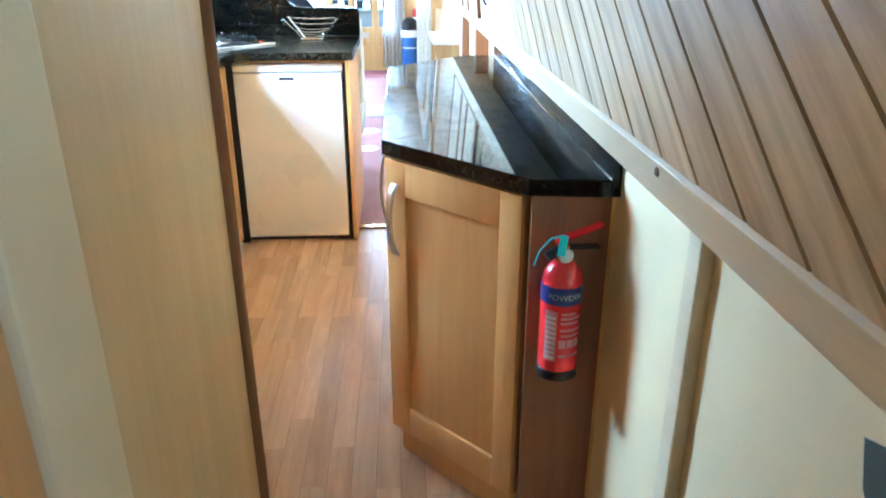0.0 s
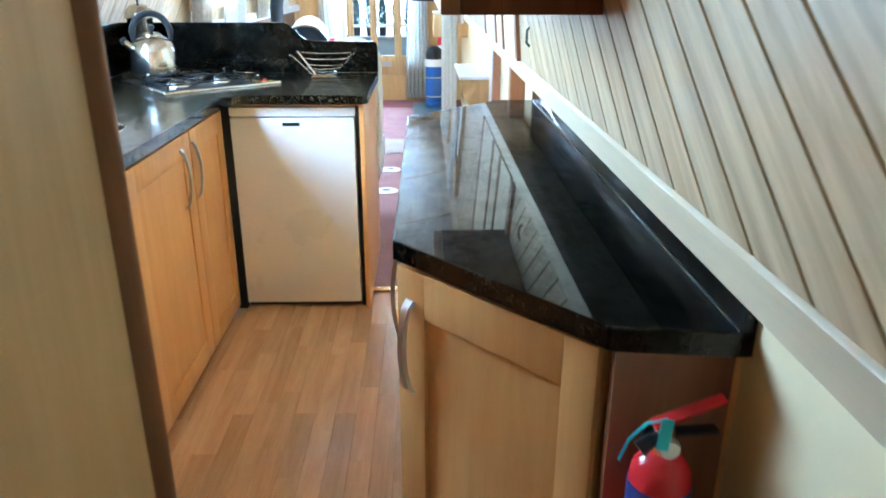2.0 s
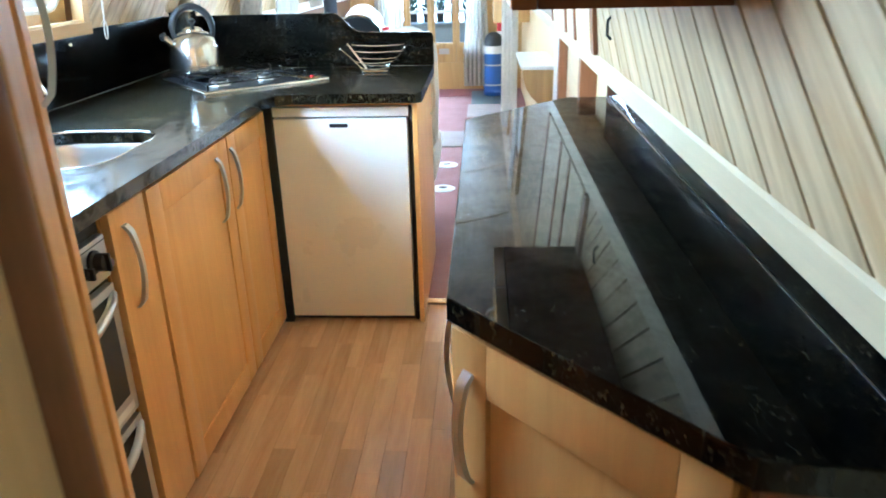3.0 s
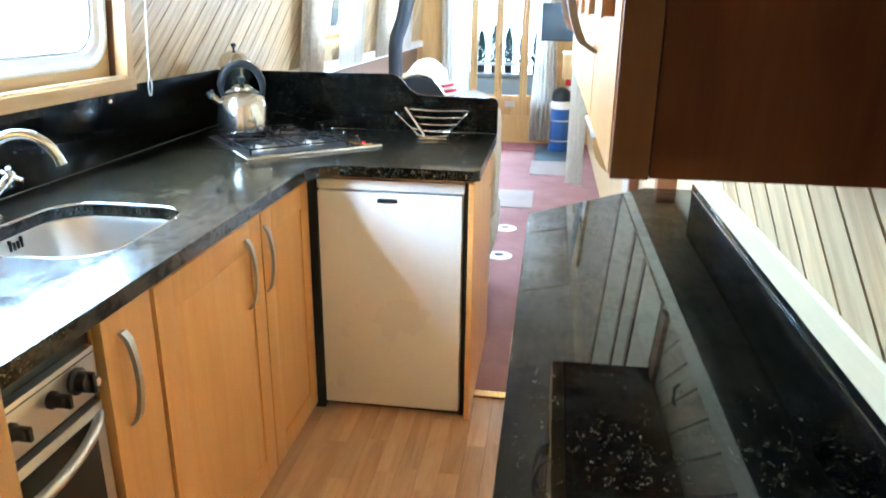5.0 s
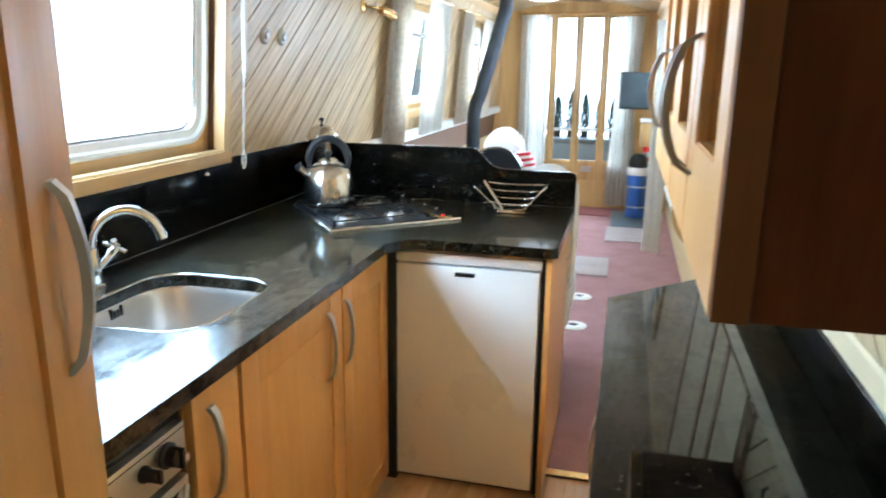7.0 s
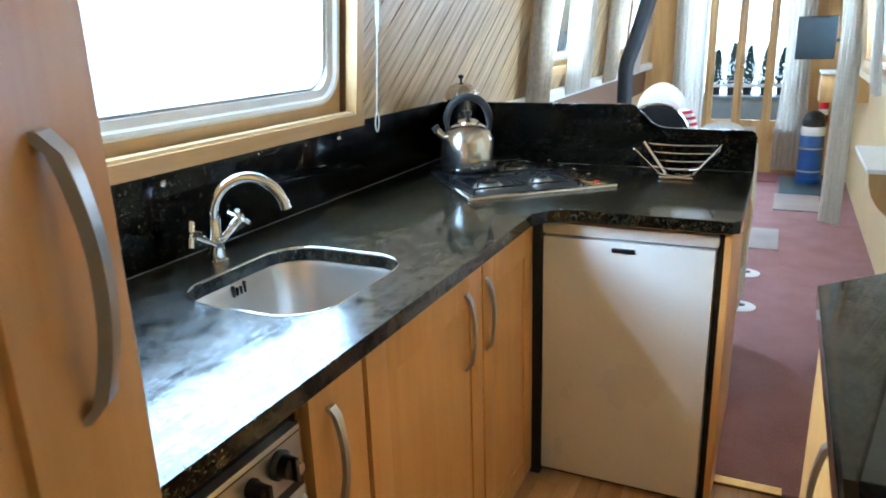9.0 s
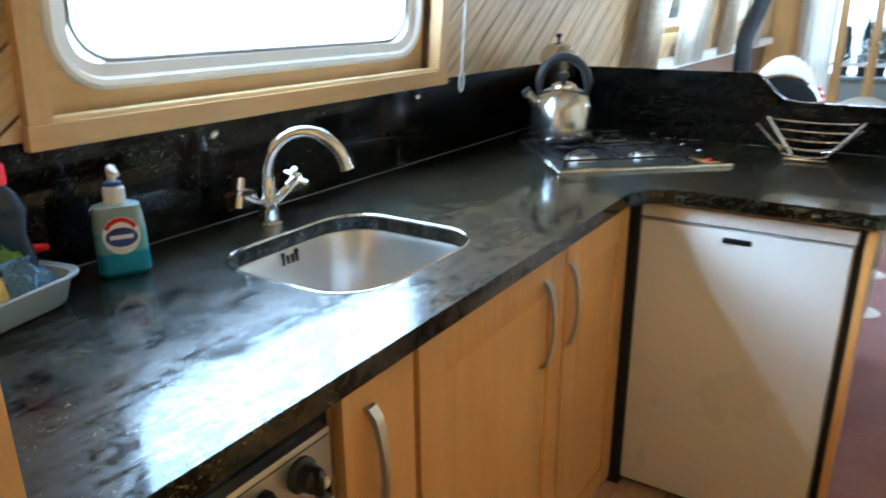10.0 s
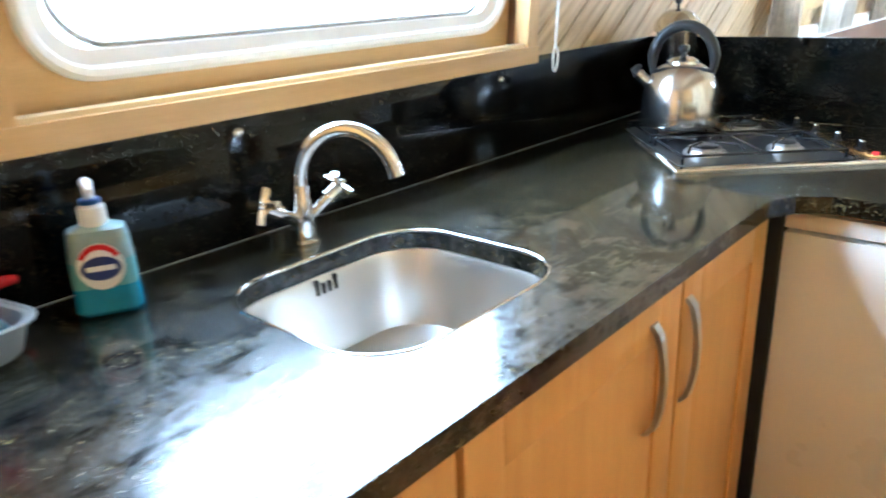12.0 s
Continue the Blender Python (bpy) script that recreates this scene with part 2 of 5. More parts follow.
M_EDGE.node_tree.nodes["Principled BSDF"].inputs["Specular IOR Level"].default_value = 0.2
M_STEEL = brushed("brushed_steel", (0.66, 0.65, 0.63), 0.34, "x")
M_SATIN = brushed("satin_nickel", (0.60, 0.58, 0.55), 0.3, "z")
M_BRASS = brushed("brass", (0.72, 0.50, 0.20), 0.2, "y")
M_RED = plain("red_paint", (0.55, 0.018, 0.022), 0.22, 0, 0.05)
M_BLUE = plain("blue_enamel", (0.03, 0.09, 0.30), 0.3, 0, 0.08)
M_FLUE = plain("matt_black_iron", (0.018, 0.02, 0.024), 0.5, 0.2, 0.2)
M_GLASS = glass("window_glass")
M_PANE = glass("cabinet_glass")
M_PANE.node_tree.nodes["Principled BSDF"].inputs["IOR"].default_value = 1.5


def cloth(name, colour, stripes):
    m, nt, b = material(name, 0.9)
    mp = mapped(nt, (1, 1, 1))
    n = node(nt, "ShaderNodeTexNoise", Scale=40.0, Detail=4.0)
    nt.links.new(mp.outputs[0], n.inputs["Vector"])
    r = ramp(nt, n.outputs[0], [(0.3, tuple(c * (1 - stripes) for c in colour)), (0.7, colour)])
    nt.links.new(r.outputs[0], b.inputs["Base Color"])
    t = nt.nodes.new("ShaderNodeBsdfTranslucent")
    nt.links.new(r.outputs[0], t.inputs[0])
    mix = nt.nodes.new("ShaderNodeMixShader")
    mix.inputs[0].default_value = 0.45
    nt.links.new(b.outputs[0], mix.inputs[1])
    nt.links.new(t.outputs[0], mix.inputs[2])
    nt.links.new(mix.outputs[0], nt.nodes["Material Output"].inputs[0])
    return m


M_CURTAIN = cloth("cream_curtain", (0.62, 0.54, 0.42), 0.25)
M_SHEER = cloth("pale_sheer_curtain", (0.80, 0.77, 0.70), 0.1)


# ---- mesh helpers ----
def box(bm, x0, x1, y0, y1, z0, z1, bevel=0.0):
    vs = [bm.verts.new((x, y, z)) for x in (x0, x1) for y in (y0, y1) for z in (z0, z1)]
    for f in ((0, 1, 3, 2), (4, 6, 7, 5), (0, 4, 5, 1), (2, 3, 7, 6), (0, 2, 6, 4), (1, 5, 7, 3)):
        bm.faces.new([vs[i] for i in f])
    if bevel:
        edges = list({e for v in vs for e in v.link_edges})
        bmesh.ops.bevel(bm, geom=edges, offset=bevel, segments=2, affect="EDGES", profile=0.6)
    return bm


def B(x0, x1, y0, y1, z0, z1, bevel=0.0):
    return box(bmesh.new(), x0, x1, y0, y1, z0, z1, bevel)


def prism(points, z0, z1, bevel=0.0):
    """An upright block over a plan outline that runs anticlockwise."""
    bm = bmesh.new()
    lo = [bm.verts.new((x, y, z0)) for x, y in points]
    hi = [bm.verts.new((x, y, z1)) for x, y in points]
    n = len(points)
    bm.faces.new(list(reversed(lo)))
    top = bm.faces.new(hi)
    for i in range(n):
        bm.faces.new((lo[i], lo[(i + 1) % n], hi[(i + 1) % n], hi[i]))
    if bevel:
        bmesh.ops.bevel(bm, geom=list(top.edges), offset=bevel, segments=3, affect="EDGES", profile=0.5)
    return bm


def slab(points, axis, a, b, bevel=0.0):
    """A block whose outline lies across the axis: for 'y' the points are (x, z), for 'x' they are (y, z)."""
    bm = bmesh.new()
    put = (lambda p, q, d: (p, d, q)) if axis == "y" else (lambda p, q, d: (d, p, q))
    f0 = [bm.verts.new(put(p, q, a)) for p, q in points]
    f1 = [bm.verts.new(put(p, q, b)) for p, q in points]
    n = len(points)
    bm.faces.new(f0)
    bm.faces.new(list(reversed(f1)))
    for i in range(n):
        bm.faces.new((f0[i], f1[i], f1[(i + 1) % n], f0[(i + 1) % n]))
    bmesh.ops.recalc_face_normals(bm, faces=bm.faces)
    if bevel:
        bmesh.ops.bevel(bm, geom=list(bm.edges), offset=bevel, segments=2, affect="EDGES", profile=0.6)
    return bm


def lathe(profile, sides=32, centre=(0, 0, 0)):
    """A turned solid from (radius, height) pairs, bottom to top."""
    bm = bmesh.new()
    cx, cy, cz = centre
    rings = []
    for r, z in profile:
        if r < 1e-5:
            rings.append([bm.verts.new((cx, cy, cz + z))])
        else:
            rings.append([bm.verts.new((cx + r * math.cos(2 * math.pi * i / sides), cy + r * math.sin(2 * math.pi * i / sides), cz + z)) for i in range(sides)])
    for a, b in zip(rings, rings[1:]):
        for i in range(sides):
            j = (i + 1) % sides
            if len(a) == 1 and len(b) > 1:
                bm.faces.new((a[0], b[j], b[i]))
            elif len(b) == 1 and len(a) > 1:
                bm.faces.new((a[i], a[j], b[0]))
            elif len(a) > 1:
                bm.faces.new((a[i], a[j], b[j], b[i]))
    bmesh.ops.recalc_face_normals(bm, faces=bm.faces)
    return bm


def tube(points, radius, sides=10, bm=None, closed=False):
    """A round bar along the points; radius may be one number or one for each point."""
    bm = bm or bmesh.new()
    pts = [Vector(p) for p in points]
    n = len(pts)
    radii = radius if isinstance(radius, (list, tuple)) else [radius] * n
    rings, side = [], None
    for i, p in enumerate(pts):
        if closed:
            d = pts[(i + 1) % n] - pts[i - 1]
        else:
            d = pts[min(i + 1, n - 1)] - pts[max(i - 1, 0)]
        d.normalize()
        if side is None:
            side = d.orthogonal().normalized()
        side = (side - d * side.dot(d)).normalized()
        up = d.cross(side)
        rings.append([bm.verts.new(p + radii[i] * (side * math.cos(2 * math.pi * k / sides) + up * math.sin(2 * math.pi * k / sides))) for k in range(sides)])
    pairs = list(zip(rings, rings[1:])) + ([(rings[-1], rings[0])] if closed else [])
    for a, b in pairs:
        for k in range(sides):
            bm.faces.new((a[k], a[(k + 1) % sides], b[(k + 1) % sides], b[k]))
    if not closed:
        bm.faces.new(list(reversed(rings[0])))
        bm.faces.new(rings[-1])
    return bm


def smooth_mesh(name, bm, material, smooth):
    me = bpy.data.meshes.new(name)
    bm.to_mesh(me)
    bm.free()
    me.materials.append(material)
    if smooth:
        for p in me.polygons:
            p.use_smooth = True
        me.set_sharp_from_angle(angle=radians(38))
    return me


def part(name, bm, material, parent, label="", smooth=True):
    ob = new(name, smooth_mesh(name, bm, material, smooth))
    ob.parent = parent
    if label:
        ob["label"] = label
    return ob


def thing(name, label, category, group="", kind="", at=(0, 0, 0)):
    ob = new(name)
    ob.location = at
    return tagged(ob, label, category, group, kind)


def solid(name, bm, material, label, category, group="", kind="", smooth=True):
    return tagged(new(name, smooth_mesh(name, bm, material, smooth)), label, category, group, kind)


def structure(name, bm, material, label, category, smooth=False):
    return solid(name, bm, material, label, category, "", "structure", smooth)


def moved(bm, m):
    bmesh.ops.transform(bm, matrix=m, verts=bm.verts)
    return bm


def rounded(x0, x1, y0, y1, r, k=7):
    pts = []
    for cx, cy, a0 in ((x1 - r, y1 - r, 0), (x0 + r, y1 - r, 90), (x0 + r, y0 + r, 180), (x1 - r, y0 + r, 270)):
        for i in range(k + 1):
            a = radians(a0 + 90 * i / k)
            pts.append((cx + r * math.cos(a), cy + r * math.sin(a)))
    return pts


# ---- the shell of the boat ----
Y0, Y1 = 0.4, 10.5
SPLIT = 5.14            # laminate ends, carpet begins
SIDE_TOP = 1.98         # where the sides meet the ceiling
CROWN = 2.10


def left_x(z):
    return -0.365 + 0.085 * (z - 0.9)


def right_x(z):
    return 1.335 - 0.085 * (z - 1.075)


structure("floor", B(-0.5, 1.6, Y0, SPLIT, -0.05, -0.006), M_GAP_DARK, "subfloor under the galley laminate", "floor")
structure("carpet", B(-0.5, 1.6, SPLIT, Y1, -0.05, 0.004), M_CARPET, "worn maroon carpet on the saloon floor", "carpet")
structure("trim", B(0.815, 1.01, SPLIT - 0.02, SPLIT + 0.02, 0.004, 0.010, 0.002), M_BRASS, "brass threshold strip between laminate and carpet", "threshold strip")


def side_wall(name, x_of, sign, holes, y0, y1, z0, z1, label):
    """A leaning side with openings cut through; sign is the way out of the boat."""
    bm = bmesh.new()
    ys = sorted({y0, y1, *[h[0] for h in holes], *[h[1] for h in holes]})
    zs = sorted({z0, z1, *[h[2] for h in holes], *[h[3] for h in holes]})
    for a, b in zip(ys, ys[1:]):
        for c, d in zip(zs, zs[1:]):
            if any(h[0] <= a and b <= h[1] and h[2] <= c and d <= h[3] for h in holes):
                continue
            vs = [bm.verts.new((x_of(z) + sign * o, y, z)) for o in (0.010, 0.07) for y in (a, b) for z in (c, d)]
            for f in ((0, 1, 3, 2), (4, 6, 7, 5), (0, 4, 5, 1), (2, 3, 7, 6), (0, 2, 6, 4), (1, 5, 7, 3)):
                bm.faces.new([vs[i] for i in f])
    bmesh.ops.recalc_face_normals(bm, faces=bm.faces)
    # dark backing puts shadow colour into the grooves between the boards
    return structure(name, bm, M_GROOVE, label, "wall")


LEFT_HOLES = [(3.846, 4.985, 1.140, 1.88), (6.75, 7.75, 1.16, 1.83), (8.55, 9.45, 1.16, 1.83)]
RIGHT_HOLES = [(0.8, 1.6, 1.20, 1.83), (6.9, 7.9, 1.16, 1.83), (8.6, 9.4, 1.16, 1.83)]
wall_left = side_wall("wall_left", left_x, -1, LEFT_HOLES, Y0, Y1, -0.05, 2.1, "cabin side lined with diagonal ash boards")
wall_right = side_wall("wall_right", right_x, 1, RIGHT_HOLES, Y0, Y1, 1.03, 2.1, "cabin side lined with diagonal ash boards")
structure("wall_hull", B(1.4625, 1.52, Y0, Y1, -0.05, 1.05), M_LINING, "cream hull lining below the gunwale", "wall")
for i, y in enumerate((1.47, 2.58)):
    structure("trim", B(1.440, 1.463, y - 0.022, y + 0.022, 0.0, 0.942, 0.003), M_DADO, "pale cover strip on the hull lining", "trim")
structure("trim", slab([(1.338, 1.029), (1.331, 1.074), (1.336, 1.080), (1.48, 1.080), (1.48, 1.029)], "y", Y0, Y1, 0.002), M_DADO, "pale wooden gunwale rail along the cabin side", "rail")
for side in (0, 1):
    pts = [(left_x(1.95) + 0.001, 1.945), (left_x(1.95) + 0.035, 1.985), (left_x(1.95) + 0.03, 2.0), (left_x(1.95) - 0.02, 2.0), (left_x(1.95) - 0.02, 1.945)]
    if side:
        pts = [(right_x(1.95) - (x - left_x(1.95)), z) for x, z in pts]
    structure("trim", slab(pts, "y", Y0, Y1), M_TRIM, "oak cornice moulding under the ceiling", "trim")


def clip(poly, inside, cut):
    out = []
    for i, p in enumerate(poly):
        q = poly[(i + 1) % len(poly)]
        a, b = inside(p), inside(q)
        if a:
            out.append(p)
        if a != b:
            out.append(cut(p, q))
    return out


def clip_rect(poly, y0, y1, z0, z1):
    for axis, v, keep in ((0, y0, 1), (0, y1, -1), (1, z0, 1), (1, z1, -1)):
        def inside(p):
            return (p[axis] - v) * keep >= 0

        def cut(p, q):
            f = (v - p[axis]) / (q[axis] - p[axis])
            return (p[0] + f * (q[0] - p[0]), p[1] + f * (q[1] - p[1]))
        poly = clip(poly, inside, cut) if poly else poly
    return poly


def boards(wall, x_of, sign, holes, y0, y1, z0, z1, run, pitch, phase):
    """Diagonal boards, each one an object, that lean run metres along for each metre up."""
    rects = []
    ys = sorted({y0, y1, *[h[0] for h in holes], *[h[1] for h in holes]})
    for a, b in zip(ys, ys[1:]):
        cut = [h for h in holes if h[0] <= a and b <= h[1]]
        if cut:
            rects += [(a, b, z0, cut[0][2]), (a, b, cut[0][3], z1)]
        else:
            rects.append((a, b, z0, z1))
    step = pitch * math.hypot(1, run)
    k = math.floor((y0 - run * (z1 - z0) - phase) / step)
    while phase + k * step < y1:
        s = phase + k * step
        k += 1
        g = 0.0027 * math.hypot(1, run)
        strip = [(s + g, z0), (s + step - g, z0), (s + step - g + run * (z1 - z0), z1), (s + g + run * (z1 - z0), z1)]
        bm = bmesh.new()
        for r in rects:
            poly = clip_rect(strip, *r)
            if len(poly) < 3:
                continue
            f0 = [bm.verts.new((x_of(z), y, z)) for y, z in poly]
            f1 = [bm.verts.new((x_of(z) + sign * 0.0095, y, z)) for y, z in poly]
            n = len(poly)
            bm.faces.new(f0)
            for i in range(n):
                bm.faces.new((f0[i], f1[i], f1[(i + 1) % n], f0[(i + 1) % n]))
        if bm.faces:
            bmesh.ops.recalc_face_normals(bm, faces=bm.faces)
            part("board", bm, M_BOARD, wall, "", False)
        else:
            bm.free()


# ceiling: shallow arch of panels in one mesh
N = 14
xa, xb = left_x(SIDE_TOP) - 0.08, right_x(SIDE_TOP) + 0.08


def arch(x):
    u = (x - (xa + xb) / 2) / ((xb - xa) / 2)
    return CROWN - (CROWN - SIDE_TOP + 0.02) * u * u


# the galley half is out of view and darkened to hold back light
for ya, yb, nm, mt, lb in ((Y0, 5.9, "ceiling_1", M_CEIL_DARKENED, "brown varnished wood arched ceiling over the galley"), (5.9, Y1, "ceiling_2", M_CEIL, "glossy varnished pale wood arched ceiling")):
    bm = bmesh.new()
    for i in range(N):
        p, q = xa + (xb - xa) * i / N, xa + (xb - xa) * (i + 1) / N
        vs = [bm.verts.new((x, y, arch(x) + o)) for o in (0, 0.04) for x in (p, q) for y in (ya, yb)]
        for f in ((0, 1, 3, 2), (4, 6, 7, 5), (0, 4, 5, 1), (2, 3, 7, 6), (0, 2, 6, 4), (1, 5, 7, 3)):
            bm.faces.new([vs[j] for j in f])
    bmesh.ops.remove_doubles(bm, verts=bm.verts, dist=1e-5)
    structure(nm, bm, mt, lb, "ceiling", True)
structure("wall_lining", B(-0.42, left_x(0.5) + 0.012, 5.70, Y1, 0.0, 0.985), M_LINING, "cream hull lining below the gunwale in the saloon", "wall")
structure("trim", slab([(left_x(1.0) - 0.005, 0.985), (left_x(1.0) + 0.045, 0.985), (left_x(1.0) + 0.045, 1.03), (left_x(1.0) + 0.03, 1.045), (left_x(1.0) - 0.005, 1.045)], "y", 5.70, Y1), M_WHITEPAINT, "white painted gunwale ledge in the saloon", "ledge")
structure("wall_back", B(-0.5, 1.6, Y0 - 0.06, Y0, -0.05, 2.15), M_LINING, "plain bulkhead behind", "wall")

# end bulkhead with the glazed front doors
DX0, DX1, DZ0, DZ1 = -0.035, 1.015, 0.29, 1.99
bm = bmesh.new()
for a, b, c, d in ((-0.5, DX0, -0.05, 2.15), (DX1, 1.6, -0.05, 2.15), (DX0, DX1, -0.05, DZ0), (DX0, DX1, DZ1, 2.15)):
    box(bm, a, b, Y1, Y1 + 0.05, c, d)
structure("wall_end", bm, M_OAK, "orange oak end bulkhead round the front doors", "wall")


def glazed_leaf(x0, x1, name, label):
    d = thing(name, label, "door", "front doors", "structure", ((x0 + x1) / 2, Y1 + 0.022, DZ0))
    w, h = (x1 - x0) / 2, DZ1 - DZ0
    s = 0.038
    for a, b in ((-w, -w + s), (w - s, w)):
        part("stile", B(a, b, -0.02, 0.02, 0, h, 0.004), M_OAK, d)
    part("top_rail", B(-w + s, w - s, -0.018, 0.018, h - 0.05, h - 0.001, 0.003), M_OAK, d)
    part("bottom_rail", B(-w + s, w - s, -0.018, 0.018, 0.001, 0.21, 0.003), M_OAK, d)
    part("pane", B(-w + s, w - s, -0.003, 0.003, 0.205, h - 0.045), M_GLASS, d, "clear glass", False).visible_shadow = False
    part("glazing_bar", B(-w + s, w - s, -0.012, 0.012, 0.515, 0.545), M_WHITEPAINT, d, "white glazing bar", False)
    v = part("vent", B(-0.055, 0.055, -0.024, -0.0175, 0.09, 0.15, 0.002), M_SATIN, d, "small metal vent plate")
    for i in range(4):
        part("slat", B(-0.048, 0.048, -0.028, -0.023, 0.098 + i * 0.012, 0.104 + i * 0.012), M_SATIN, v, "", False)
    return d


E0, E1, E2, E3, E4 = -0.031, 0.228, 0.492, 0.758, 1.011
glazed_leaf(E0, E1 - 0.001, "window_6", "oak framed glass side light beside the front doors")
glazed_leaf(E1 + 0.001, E2 - 0.001, "door_1", "closed oak front door with a tall glass pane")
d2 = glazed_leaf(E2 + 0.001, E3 - 0.001, "door_2", "closed oak front door with a tall glass pane")
glazed_leaf(E3 + 0.001, E4, "window_7", "oak framed glass side light beside the front doors")
part("door_handle", moved(lathe([(0, 0), (0.012, 0), (0.008, 0.02), (0.014, 0.032), (0.012, 0.042), (0, 0.044)], 16), pose(-0.112, -0.02, 0.72, 90, 0, 0)), M_BRASS, d2, "brass knob")


def framed_window(name, x_of, sign, y0, y1, z0, z1, label):
    """A framed opening in a leaning side with a rounded metal inner frame and one pane."""
    w = thing(name, label, "window", "", "structure", (x_of((z0 + z1) / 2), (y0 + y1) / 2, (z0 + z1) / 2))

    def at(y, z, o):
        return (x_of(z) - sign * o - x_of((z0 + z1) / 2), y - (y0 + y1) / 2, z - (z0 + z1) / 2)

    def bar(bm, a, b, c, d, lo, hi):
        vs = [bm.verts.new(at(y, z, o)) for o in (lo, hi) for y in (a, b) for z in (c, d)]
        for f in ((0, 1, 3, 2), (4, 6, 7, 5), (0, 4, 5, 1), (2, 3, 7, 6), (0, 2, 6, 4), (1, 5, 7, 3)):
            bm.faces.new([vs[i] for i in f])
        bmesh.ops.recalc_face_normals(bm, faces=bm.faces)
        return bm
    f = 0.036
    part("frame_side", bar(bmesh.new(), y0 - f, y0 + 0.004, z0 - f, z1 + f, -0.02, 0.02), M_TRIM_Z, w)
    part("frame_side", bar(bmesh.new(), y1 - 0.004, y1 + f, z0 - f, z1 + f, -0.02, 0.02), M_TRIM_Z, w)
    part("frame_head", bar(bmesh.new(), y0, y1, z1 - 0.004, z1 + f, -0.02, 0.02), M_TRIM, w)
    part("window_sill", bar(bmesh.new(), y0 - f - 0.004, y1 + f + 0.004, z0 - f, z0 + 0.004, -0.018, 0.024), M_TRIM, w)
    part("sill_bead", bar(bmesh.new(), y0 + 0.004, y1 - 0.004, z0 + 0.004, z0 + 0.012, -0.02, 0.012), M_DADO, w, "pale inner bead")
    # rounded frame set back in the opening
    r, k = 0.09, 8
    bm = bmesh.new()
    outer, inner = [], []
    g, e = 0.055, 0.034
    for cy, cz, a0 in ((y1 - e - r, z1 - g - r, 0), (y0 + g + r, z1 - g - r, 90), (y0 + g + r, z0 + g + r, 180), (y1 - e - r, z0 + g + r, 270)):
        for i in range(k + 1):
            a = radians(a0 + 90 * i / k)
            inner.append((cy + r * math.cos(a), cz + r * math.sin(a)))
            oy, oz = math.cos(a), math.sin(a)
            outer.append((min(max(cy + (r + g) * 1.45 * oy, y0), y1), min(max(cz + (r + g) * 1.45 * oz, z0), z1)))
    rows = []
    for pts, o in ((outer, -0.045), (inner, -0.045), (inner, -0.066), (outer, -0.066)):
        rows.append([bm.verts.new(at(y, z, o)) for y, z in pts])
    n = len(inner)
    for a, b in ((0, 1), (1, 2), (2, 3)):
        for i in range(n):
            bm.faces.new((rows[a][i], rows[a][(i + 1) % n], rows[b][(i + 1) % n], rows[b][i]))
    bmesh.ops.recalc_face_normals(bm, faces=bm.faces)
    part("inner_frame", bm, M_TRIM, w, "oak reveal panel with rounded opening")
    # white rim: a rounded moulding that steps in towards the glass
    bm = bmesh.new()
    rows = []
    for d, o in ((-0.014, -0.046), (-0.013, -0.034), (-0.006, -0.029), (0.004, -0.032), (0.009, -0.044), (0.030, -0.049), (0.033, -0.056), (0.036, -0.066)):
        pts = rounded(y0 + g + d, y1 - e - d, z0 + g + d, z1 - g - d, r - d)
        rows.append([bm.verts.new(at(y, z, o)) for y, z in pts])
    for a, b in zip(rows, rows[1:]):
        for i in range(len(a)):
            bm.faces.new((a[i], a[(i + 1) % len(a)], b[(i + 1) % len(a)], b[i]))
    bmesh.ops.recalc_face_normals(bm, faces=bm.faces)
    part("rim", bm, M_WHITEPAINT, w, "white rounded rim")
    mid_y, mid_z = (y0 + g + y1 - e) / 2, (z0 + z1) / 2
    part("gasket", tube([at(mid_y + (y - mid_y) * 0.926, mid_z + (z - mid_z) * 0.886, -0.058) for y, z in inner], 0.005, 6, None, True), M_GASKET, w, "grey rubber gasket")
    part("pane", bar(bmesh.new(), y0 + 0.01, y1 - 0.01, z0 + 0.01, z1 - 0.01, -0.062, -0.058), M_GLASS, w, "clear glass", False).visible_shadow = False
    part("hopper_bar", bar(bmesh.new(), y0 + g, y1 - e, z1 - 0.205, z1 - 0.178, -0.066, -0.040), M_GASKET, w, "grey hopper bar", False)
    return w


framed_window("window_1", left_x, -1, *LEFT_HOLES[0], "oak framed galley window with rounded white inner frame")
framed_window("window_2", left_x, -1, *LEFT_HOLES[1], "oak framed saloon window with rounded white inner frame")
framed_window("window_3", left_x, -1, *LEFT_HOLES[2], "oak framed saloon window with rounded white inner frame")
framed_window("window_4", right_x, 1, *RIGHT_HOLES[1], "oak framed saloon window with rounded white inner frame")
framed_window("window_5", right_x, 1, *RIGHT_HOLES[2], "oak framed saloon window with rounded white inner frame")
# unseen window behind the camera, added with the corridor fill lamp
framed_window("window_8", right_x, 1, *RIGHT_HOLES[0], "oak framed corridor window with rounded white inner frame")

# ---- galley: left run ----
TOP = 0.893
FX = 0.268              # cupboard fronts
LX = -0.345             # face of the splashback
PX = 0.832              # free end of the peninsula
PY = 4.945              # front of the peninsula
BY = 5.66               # back splashback
TALL = 3.36             # tall cupboard ends here


